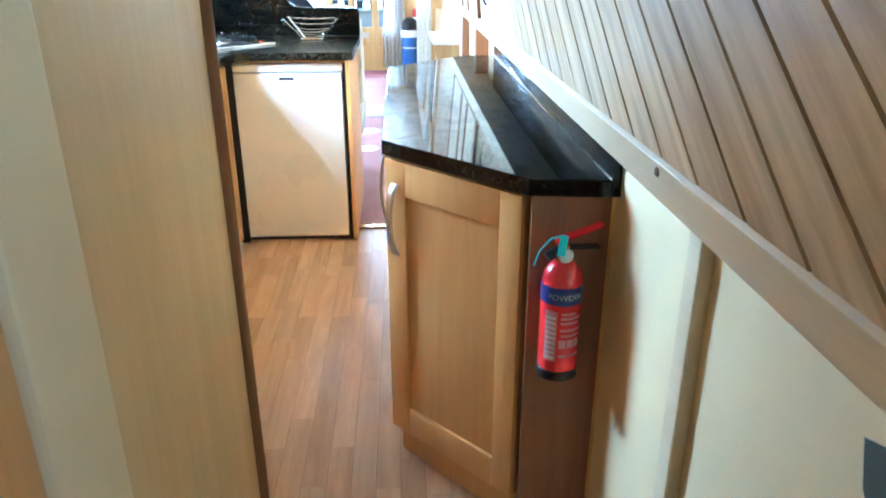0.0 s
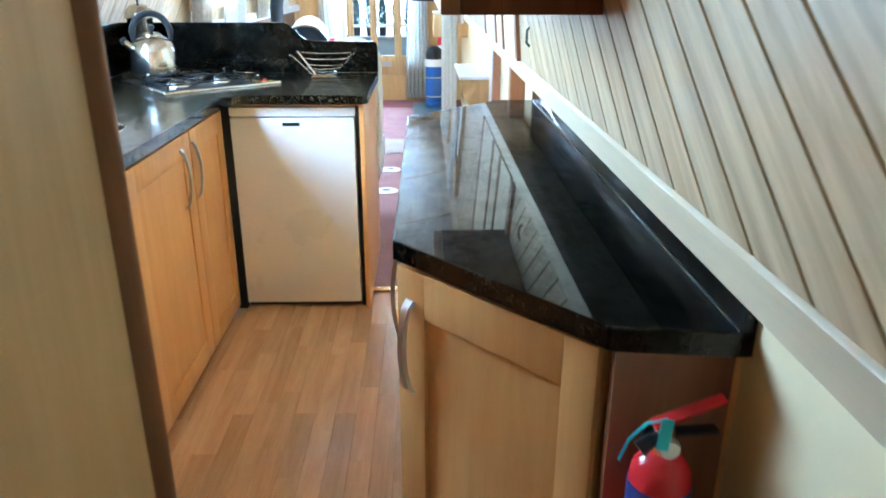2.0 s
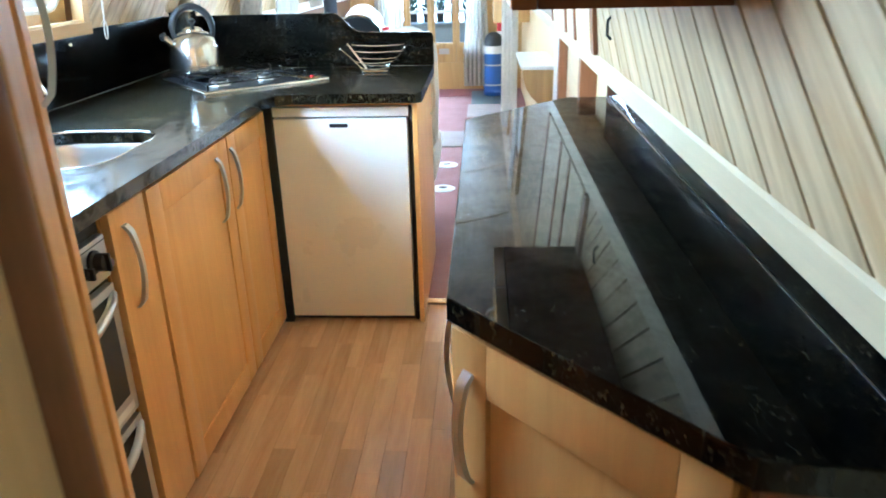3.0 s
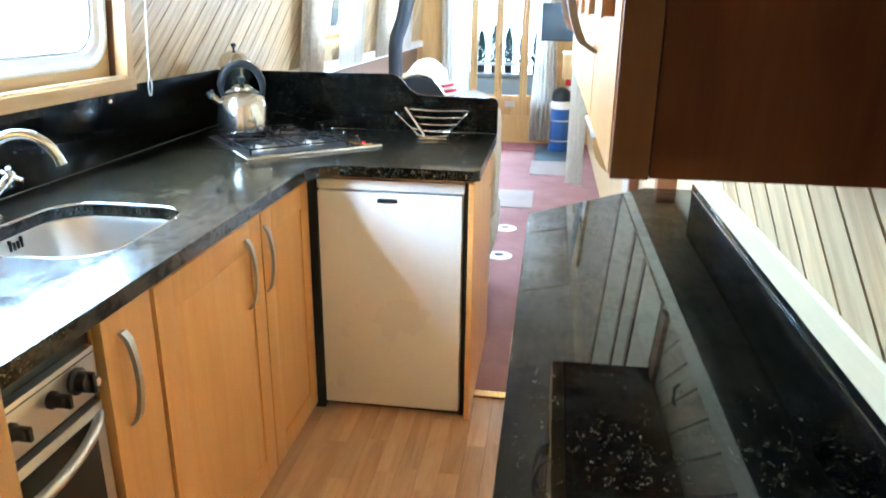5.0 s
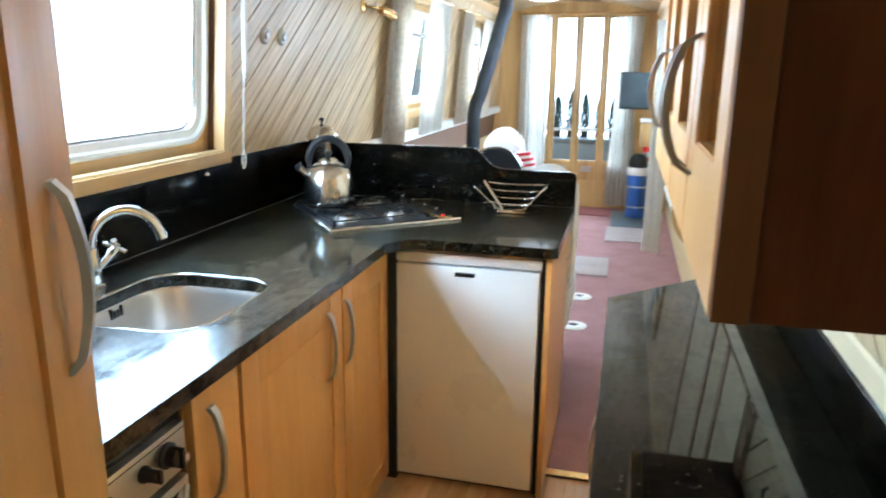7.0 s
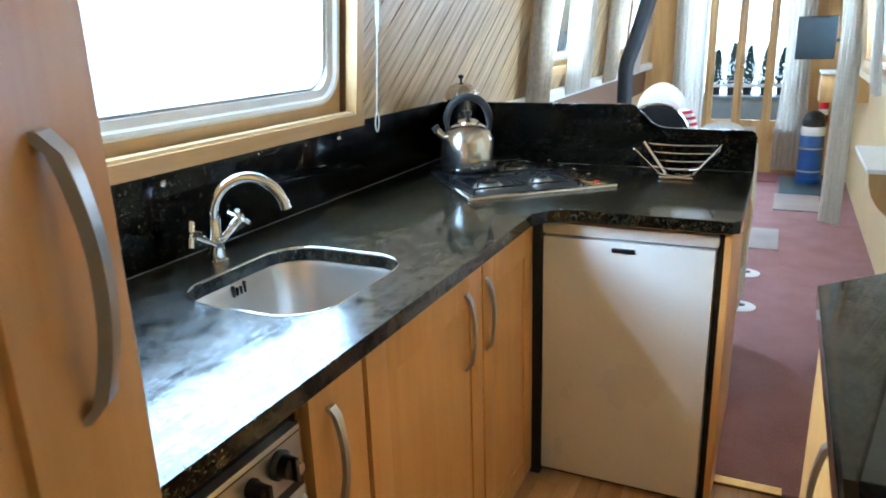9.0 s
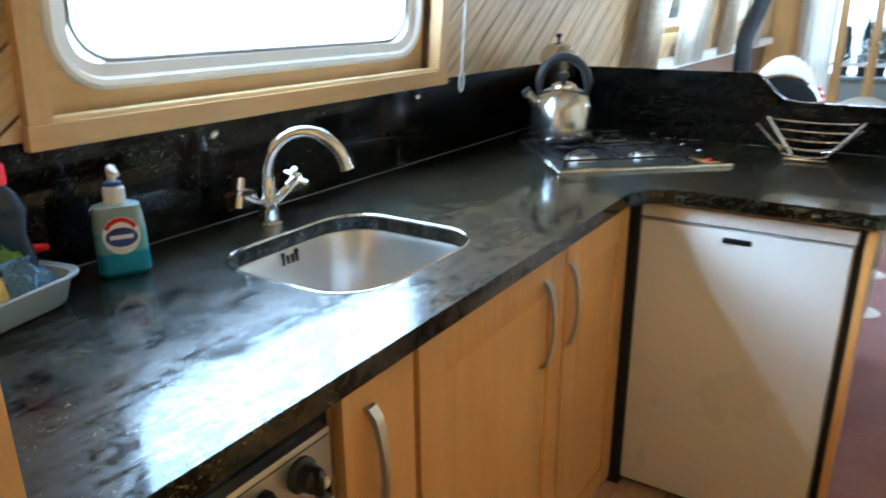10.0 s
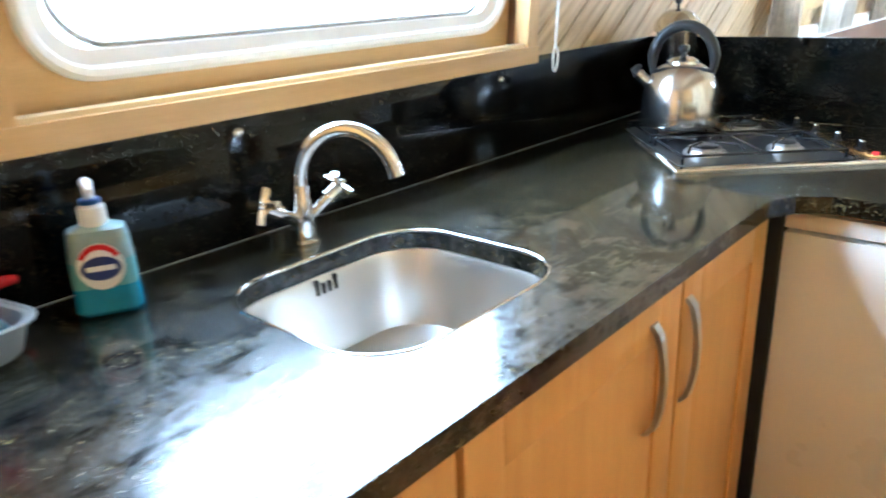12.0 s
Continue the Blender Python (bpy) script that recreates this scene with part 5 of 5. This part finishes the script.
def curtain(name, label, path, z_of, z_bot, folds, depth, material, seed, gather=0.0):
    """A hanging curtain with folds along a plan line from path[0] to path[1]."""
    rng = random.Random(seed)
    a, b = Vector(path[0]), Vector(path[1])
    d = b - a
    nrm = Vector((-d.y, d.x)).normalized()
    bm = bmesh.new()
    n, m = folds * 8, 14
    ph = [rng.uniform(0.7, 1.3) for _ in range(folds + 2)]
    rows = []
    for j in range(m + 1):
        v = j / m
        z = z_of + (z_bot - z_of) * v
        row = []
        for i in range(n + 1):
            u = i / n
            uu = 0.5 + (u - 0.5) * (1 - gather * math.sin(math.pi * min(1, v * 1.1)) ** 2)
            k = int(u * folds)
            off = depth * ph[k] * math.sin(2 * math.pi * folds * u) * (0.55 + 0.45 * v) + 0.004 * noise.noise(Vector((u * 9, v * 4, seed)))
            p = a + d * uu + nrm * off
            lean = 0.0
            row.append(bm.verts.new((p.x + lean, p.y, z)))
        rows.append(row)
    for r0, r1 in zip(rows, rows[1:]):
        for i in range(n):
            bm.faces.new((r0[i], r0[i + 1], r1[i + 1], r1[i]))
    bmesh.ops.solidify(bm, geom=list(bm.faces), thickness=0.003)
    bmesh.ops.recalc_face_normals(bm, faces=bm.faces)
    return solid(name, bm, material, label, "curtain", "curtains")


def leaning_curtain(x_of, inward, y0, y1, zt, zb, folds, material, seed, label):
    c = curtain("curtain", label, ((0, y0), (0, y1)), zt, zb, folds, 0.014, material, seed)
    for v in c.data.vertices:
        v.co.x += x_of(v.co.z) + inward * 0.055
    return c


LC = "cream striped curtain hanging beside the window"
leaning_curtain(left_x, 1, 6.58, 6.98, 1.85, 0.96, 6, M_CURTAIN, 1, LC)
leaning_curtain(left_x, 1, 7.34, 7.88, 1.85, 1.00, 7, M_SHEER, 2, LC)
leaning_curtain(left_x, 1, 8.32, 8.72, 1.85, 1.00, 5, M_CURTAIN, 3, LC)
leaning_curtain(left_x, 1, 9.12, 9.68, 1.85, 1.00, 7, M_SHEER, 4, LC)
leaning_curtain(right_x, -1, 6.80, 7.05, 1.85, 1.05, 4, M_SHEER, 5, LC)
leaning_curtain(right_x, -1, 9.25, 9.55, 1.85, 1.05, 4, M_SHEER, 6, LC)
curtain("curtain", "pale sheer full-length curtain beside the front doors", ((-0.10, 10.42), (0.19, 10.42)), 1.97, 0.42, 6, 0.016, M_SHEER, 7)
curtain("curtain", "pale full-length curtain beside the front doors", ((0.84, 10.40), (1.12, 10.40)), 1.95, 0.05, 6, 0.018, M_SHEER, 8, 0.25)
curtain("curtain", "pale full-length curtain hanging to the carpet", ((1.20, 8.62), (1.33, 8.52)), 1.80, 0.02, 4, 0.018, M_SHEER, 9)
for y0, y1 in ((6.55, 7.92), (8.3, 9.72)):
    rod = thing("curtain_rod", "thin brass curtain rod over the window", "curtain rod", "curtain rods")
    part("rod", tube([(left_x(1.86) + 0.055, y0, 1.86), (left_x(1.86) + 0.055, y1, 1.86)], 0.007, 8), M_BRASS, rod)
    for y in (y0 + 0.02, y1 - 0.02):
        part("bracket", tube([(left_x(1.86) - 0.002, y, 1.86), (left_x(1.86) + 0.055, y, 1.86)], 0.006, 8), M_BRASS, rod)
rod = thing("curtain_rod", "thin brass curtain rod over the front doors", "curtain rod", "curtain rods")
part("rod", tube([(-0.14, 10.42, 1.985), (1.16, 10.42, 1.985)], 0.007, 8), M_BRASS, rod)
for x in (-0.12, 1.14):
    part("bracket", tube([(x, 10.42, 1.985), (x, 10.501, 1.985)], 0.006, 8), M_BRASS, rod)

# stove with its bent flue
stove = thing("stove", "squat black iron stove with a bent flue pipe", "stove", at=(-0.08, 8.0, 0))
part("hearth", B(-0.26, 0.32, -0.35, 0.35, 0.0045, 0.03, 0.004), M_GROOVE, stove, "dark tiled hearth")
part("stove_body", B(-0.17, 0.17, -0.22, 0.22, 0.12, 0.68, 0.02), M_FLUE, stove)
part("top_plate", B(-0.19, 0.19, -0.24, 0.24, 0.682, 0.71, 0.008), M_FLUE, stove)
for sx in (-0.14, 0.14):
    for sy in (-0.18, 0.18):
        part("leg", B(sx - 0.02, sx + 0.02, sy - 0.02, sy + 0.02, 0.03, 0.12), M_FLUE, stove, "", False)
dr = part("stove_door", B(0.171, 0.185, -0.16, 0.16, 0.24, 0.60, 0.004), M_FLUE, stove)
part("stove_glass", B(0.1855, 0.188, -0.11, 0.11, 0.32, 0.54), M_BLACK, dr, "dark glass", False)
part("flue_pipe", tube([(0, 0, 0.70), (0, 0, 1.10), (0.012, 0, 1.17), (0.05, 0, 1.27), (0.185, 0, 1.74), (0.213, 0, 1.83), (0.22, 0, 1.90), (0.22, 0, 2.06)], 0.05, 24), M_FLUE, stove)
part("flue_collar", lathe([(0.052, arch(0.14) - 0.03), (0.10, arch(0.14) - 0.02), (0.10, arch(0.14) - 0.004), (0.052, arch(0.14) - 0.004)], 28, (0.22, 0, 0)), M_FLUE, stove)

# seats


def cushion(name_bm, sx, sy, sz, puff):
    bm = bmesh.new()
    bmesh.ops.create_cube(bm, size=1.0)
    bmesh.ops.subdivide_edges(bm, edges=list(bm.edges), cuts=6, use_grid_fill=True)
    for v in bm.verts:
        x, y, z = v.co * 2
        f = (1 - abs(x) ** 3 * 0.5) * (1 - abs(y) ** 3 * 0.5)
        l = max(abs(x), abs(y), abs(z))
        q = v.co.normalized() * 0.5
        v.co = v.co.lerp(q * 1.15, 0.28)
        v.co = Vector((v.co.x * sx, v.co.y * sy, v.co.z * sz * (0.6 + puff * f)))
        v.co += v.normal * 0.006 * noise.noise(v.co * 12)
    return bm


def armchair(x0, x1, y0, y1, top, label, back_first):
    c = thing("armchair", label, "armchair", "saloon armchairs", "", ((x0 + x1) / 2, (y0 + y1) / 2, 0.004))
    w, d = (x1 - x0) / 2, (y1 - y0) / 2
    s = -1 if back_first else 1
    part("base", B(-w + 0.05, w - 0.06, -d + 0.01, d - 0.01, 0.0, 0.34, 0.03), M_THROW, c)
    part("seat", moved(cushion("", 2 * w * 0.9, 2 * d * 0.95, 0.2, 0.4), pose(0, -s * 0.03, 0.40)), M_THROW, c)
    part("backrest", moved(cushion("", 2 * w, 0.22, top - 0.45, 0.4), pose(0, s * (d - 0.11), (top + 0.45) / 2)), M_THROW, c, "loose white throw over the back")
    for sx in (-1, 1):
        part("armrest", moved(cushion("", 0.13, 2 * d * 0.95, 0.36, 0.4), pose(sx * (w - 0.105), 0, 0.46)), M_THROW, c)
    return c


armchair(0.58, 0.838, 5.70, 6.30, 1.03, "armchair under a loose white throw behind the peninsula", True)
armchair(0.12, 0.38, 6.95, 7.55, 1.05, "rounded armchair under a white throw by the stove", False)
M_STRIPE, nt, b = material("red_white_stripes", 0.9)
mp = mapped(nt, (1, 1, 1))
wv = node(nt, "ShaderNodeTexWave", Scale=9.0)
nt.links.new(mp.outputs[0], wv.inputs["Vector"])
r = ramp(nt, wv.outputs[0], [(0.48, (0.80, 0.76, 0.70)), (0.52, (0.50, 0.03, 0.05))])
nt.links.new(r.outputs[0], b.inputs["Base Color"])
cu = solid("cushion", cushion("", 0.20, 0.08, 0.17, 0.4), M_STRIPE, "red and white striped cushion on the armchair", "cushion")
cu.matrix_world = pose(0.395, 7.19, 0.835, -10, 82, 4)

# black round-backed chair with chrome rim
rc = thing("round_chair", "round-backed black leather chair with a chrome rim", "chair", at=(0.40, 6.08, 0.004))
bk = pose(0.05, -0.13, 0.965, 62, 0, 8)
part("backrest", moved(lathe([(0, -0.02), (0.11, -0.018), (0.125, 0), (0.11, 0.02), (0, 0.03)], 36), bk), M_LEATHER, rc)
part("rim", moved(tube([(0.130 * math.cos(a), 0.130 * math.sin(a), 0) for a in [2 * math.pi * i / 40 for i in range(40)]], 0.006, 8, None, True), bk), M_CHROME, rc, "chrome rim")
part("seat", lathe([(0, 0.42), (0.15, 0.42), (0.17, 0.45), (0.15, 0.48), (0, 0.49)], 32), M_LEATHER, rc)
part("stem", tube([(0, 0, 0.02), (0, 0, 0.42)], 0.025, 14), M_CHROME, rc)
part("back_post", tube([(0.02, -0.04, 0.42), (0.05, -0.15, 0.60), (0.05, -0.13, 0.88)], 0.012, 10), M_CHROME, rc)
part("foot", lathe([(0, 0), (0.16, 0), (0.155, 0.012), (0.03, 0.03), (0, 0.03)], 32), M_CHROME, rc)

# table sockets in the carpet
for y in (6.728, 7.285):
    t = thing("table_socket", "round pale metal table leg socket set on the carpet", "floor socket", "table sockets", "", (0.795, y, 0.004))
    part("plate", lathe([(0.028, 0.0), (0.075, 0.0), (0.078, 0.003), (0.06, 0.010), (0.034, 0.013), (0.028, 0.011)], 32), M_WHITEPAINT, t)
    part("hole", lathe([(0, 0.001), (0.0275, 0.001), (0.0275, 0.004), (0, 0.004)], 20), M_BLACK, t, "dark socket hole")


def mat(x0, x1, y0, y1, material, label, z=0.0045):
    return solid("floor_mat", moved(prism(rounded(x0, x1, y0, y1, 0.015, 3), 0, 0.009, 0.003), pose(0, 0, z)), material, label, "mat", "floor mats")


mat(0.68, 0.955, 7.80, 8.32, M_MAT, "small pale grey mat on the carpet")
mat(0.90, 1.235, 8.93, 9.52, M_MAT, "pale grey mat on the carpet")
mat(0.93, 1.33, 9.54, 10.30, plain("slate_tile", (0.08, 0.11, 0.13), 0.4, 0, 0.2), "dark slate slab under the coal hod")
mat(0.53, 0.91, 10.02, 10.44, M_MATRED, "faded red door mat")
hod = thing("coal_hod", "tall blue enamel coal hod with black mouth", "coal hod", at=(1.155, 10.06, 0.0145))
part("hod_body", lathe([(0, 0.0), (0.10, 0.0), (0.105, 0.01), (0.105, 0.045), (0.098, 0.05), (0.096, 0.42), (0.09, 0.44), (0, 0.44)], 32), M_BLUE, hod)
for z in (0.10, 0.30):
    part("band", lathe([(0.098, z), (0.1005, z + 0.003), (0.1005, z + 0.012), (0.098, z + 0.015)], 32), M_SATIN, hod, "pale metal band")
part("collar", lathe([(0.097, 0.42), (0.10, 0.43), (0.098, 0.49), (0.09, 0.50), (0.088, 0.44)], 32), M_WHITEPAINT, hod, "white label collar")
part("mouth", moved(lathe([(0.0, 0.0), (0.092, 0.0), (0.09, 0.06), (0.075, 0.11), (0.04, 0.135), (0, 0.14)], 28), pose(0, 0, 0.49, 8, 0, 0)), M_BLACK, hod, "black mouth cover")
fe = thing("fire_extinguisher", "small red fire extinguisher on the end bulkhead", "fire extinguisher", at=(1.235, 10.45, 0.50))
part("cylinder", lathe([(0, 0), (0.038, 0), (0.04, 0.01), (0.04, 0.18), (0.03, 0.21), (0.012, 0.22), (0, 0.22)], 24), M_RED, fe)
part("label", lathe([(0.0405, 0.07), (0.041, 0.07), (0.041, 0.12), (0.0405, 0.12)], 24), M_LABEL, fe, "white label band")
part("valve", B(-0.012, 0.03, -0.012, 0.012, 0.22, 0.25, 0.003), M_BLACK, fe, "black valve")
part("bracket", B(-0.01, 0.01, 0.0405, 0.0505, 0.03, 0.2), M_BLACK, fe, "", False)

# television on its arm and the oak locker below
tv = thing("television", "small flat dark television on a wall arm", "television", at=(1.07, 9.02, 1.27))
part("screen_case", moved(B(-0.13, 0.13, -0.012, 0.03, -0.15, 0.15, 0.006), pose(0, 0, 0, 0, 0, -4)), M_BLACK, tv)
part("screen", moved(B(-0.12, 0.12, -0.0145, -0.0125, -0.135, 0.14), pose(0, 0, 0, 0, 0, -4)), plain("dark_screen", (0.03, 0.04, 0.045), 0.15), tv, "dark blank screen", False)
part("arm", tube([(0.02, 0.03, 0.0), (0.10, 0.09, -0.02), (right_x(1.25) - 1.07 + 0.005, 0.09, -0.02)], 0.012, 8), M_BLACK, tv)
locker = thing("wall_locker", "oak wall locker with a white top under the television", "locker", at=(1.26, 9.33, 0.80))
part("locker_body", B(-0.12, 0.202, -0.18, 0.18, 0.0, 0.205, 0.004), M_OAK, locker)
part("locker_top", B(-0.13, 0.202, -0.19, 0.19, 0.206, 0.22, 0.003), M_WHITEPAINT, locker, "white top")

# oak fold-down shelf and panels along the hull side
shelf = thing("fold_shelf", "white topped fold-down shelf with a rounded oak bracket", "shelf", at=(1.30, 6.95, 0.0))
part("shelf_top", B(-0.04, 0.162, -0.35, 0.35, 0.735, 0.757, 0.005), M_WHITEPAINT, shelf, "white top")
q = [(-0.03, 0.733), (0.142, 0.733), (0.142, 0.52)] + [(0.142 - 0.172 * math.sin(radians(15 * i)), 0.733 - 0.213 * math.cos(radians(15 * i))) for i in range(1, 6)]
part("bracket", slab(q, "y", -0.33, -0.31), M_OAK, shelf, "quarter-round oak bracket")
for y in (5.19, 5.95):
    structure("trim", B(1.40, 1.4625, y - 0.03, y + 0.03, 0.0, 1.0195, 0.004), M_REDWOOD, "reddish oak upright post on the hull side", "post")
structure("trim", B(1.44, 1.4625, 5.982, 6.56, 0.02, 1.019), M_WHITEPAINT, "white painted panel on the hull side", "panel")
low = thing("low_cupboard", "pale cupboard front between reddish posts with dark pull", "cupboard", at=(1.4385, 5.57, 0))
part("cupboard_door", B(0.0, 0.0235, -0.345, 0.345, 0.02, 0.98, 0.004), M_DADO, low)
part("handle", tube([(-0.0005, 0.10, 0.60), (-0.022, 0.10, 0.585), (-0.022, 0.10, 0.50), (-0.0005, 0.10, 0.485)], 0.006, 8), M_BLACK, low, "dark pull handle")
structure("trim", slab([(right_x(1.081) - 0.012, 1.081), (right_x(1.253) - 0.012, 1.253), (right_x(1.253) - 0.001, 1.253), (right_x(1.081) - 0.001, 1.081)], "y", 4.345, 4.395), M_REDWOOD, "reddish oak upright of the side hatch", "post")
structure("trim", slab([(right_x(1.081) - 0.008, 1.081), (right_x(1.945) - 0.008, 1.945), (right_x(1.945) - 0.001, 1.945), (right_x(1.081) - 0.001, 1.081)], "y", 4.435, 5.48), M_DADO, "pale wooden side hatch panel", "hatch")
for y in (4.72, 4.98):
    structure("trim", slab([(right_x(1.081) - 0.014, 1.081), (right_x(1.945) - 0.014, 1.945), (right_x(1.945) - 0.0085, 1.945), (right_x(1.081) - 0.0085, 1.081)], "y", y, y + 0.04), M_REDWOOD, "reddish oak cover strip on the side hatch", "trim")
structure("trim", slab([(right_x(1.081) - 0.012, 1.081), (right_x(1.945) - 0.012, 1.945), (right_x(1.945) - 0.001, 1.945), (right_x(1.081) - 0.001, 1.081)], "y", 5.485, 5.53), M_REDWOOD, "reddish oak far upright of the side hatch", "post")
latch = thing("hatch_pull", "small black bow pull on the boarded hatch", "handle", at=(right_x(1.165), 4.14, 1.165))
part("pull", tube([(0.001, 0, 0.025), (-0.008, 0, 0.016), (-0.008, 0, -0.016), (0.001, 0, -0.025)], 0.0035, 8), M_BLACK, latch)

# ---- outside: water, banks and the bow deck ----
M_WATER = plain("grey_water", (0.06, 0.08, 0.08), 0.2, 0, 0.2, 2)
structure("ground", B(-900, 900, -900, 900, -0.75, -0.65), M_WATER, "grey canal water reaching the far banks", "water")
structure("deck", B(0.0, 1.1, Y1 + 0.06, 12.1, 0.0, 0.10), M_FLUE, "dark steel bow deck", "deck")
M_LEAF = plain("conifer_green", (0.07, 0.11, 0.09), 0.7, 0, 0.3, 30)
lk = thing("bow_locker", "dark steel bow locker on the deck", "locker", at=(0.52, 11.75, 0.10))
M_DECK = plain("grey_deck_paint", (0.20, 0.23, 0.26), 0.5)
part("locker_body", B(-0.6, 0.6, -0.2, 0.2, 0.0, 0.50, 0.01), M_DECK, lk)
part("lid", B(-0.62, 0.62, -0.22, 0.22, 0.502, 0.53, 0.006), M_DECK, lk)
rng = random.Random(9)
for i, x in enumerate((-0.02, 0.19, 0.36, 0.52, 0.70, 0.86, 1.02)):
    p = thing("potted_conifer", "small dark potted conifer on the bow locker", "plant", "potted conifers", "", (x, 11.72 + 0.05 * (i % 2), 0.63))
    part("pot", lathe([(0, 0.0), (0.045, 0.0), (0.055, 0.09), (0.06, 0.092), (0.06, 0.105), (0, 0.10)], 16), M_BLACK, p)
    bm = bmesh.new()
    hgt = 0.36 + 0.09 * rng.random()
    for k in range(900):
        u = rng.random()
        a = rng.random() * 2 * math.pi
        r = 0.10 * (1 - u) ** 0.6 * (0.4 + 0.6 * rng.random())
        c = Vector((r * math.cos(a), r * math.sin(a), 0.10 + u * hgt))
        d = Vector((math.cos(a), math.sin(a), 1.2)).normalized() * 0.03
        s = Vector((-math.sin(a), math.cos(a), 0)) * 0.011
        bm.faces.new([bm.verts.new(c - s), bm.verts.new(c + s), bm.verts.new(c + d)])
    part("crown", bm, M_LEAF, p, "", False)

# ---- boards and planks ----
boards(wall_left, left_x, -1, [(h[0] - 0.01, h[1] + 0.01, h[2] - 0.01, h[3] + 0.01) for h in LEFT_HOLES], TALL, Y1, 1.0, SIDE_TOP, 1.25, 0.137 / math.hypot(1, 1.25), 4.84)
boards(wall_right, right_x, 1, [(h[0] - 0.01, h[1] + 0.01, h[2] - 0.01, h[3] + 0.01) for h in RIGHT_HOLES], Y0, Y1, 1.08, SIDE_TOP, 1.25, 0.1040 / math.hypot(1, 1.25), 2.042)
rng = random.Random(4)
floor_ob = bpy.data.objects["floor"]
SW = 0.0655
plank_meshes = {}
for i in range(int((1.45 - 0.24) / SW) + 1):
    y = Y0 - rng.random() * 0.4
    while y < SPLIT - 0.02:
        ln = rng.choice((0.32, 0.40, 0.48, 0.56))
        a, b = max(y, Y0), min(y + ln, SPLIT - 0.02)
        y += ln
        if b - a < 0.01:
            continue
        x = 0.235 + i * SW
        key = round(b - a, 3)
        if key not in plank_meshes:
            plank_meshes[key] = smooth_mesh("plank", B(0, SW - 0.0008, 0, b - a - 0.0008, -0.006, 0.0), M_LAMINATE, False)
        p = new("plank", plank_meshes[key])
        p.parent = floor_ob
        p.location = (x, a, 0)
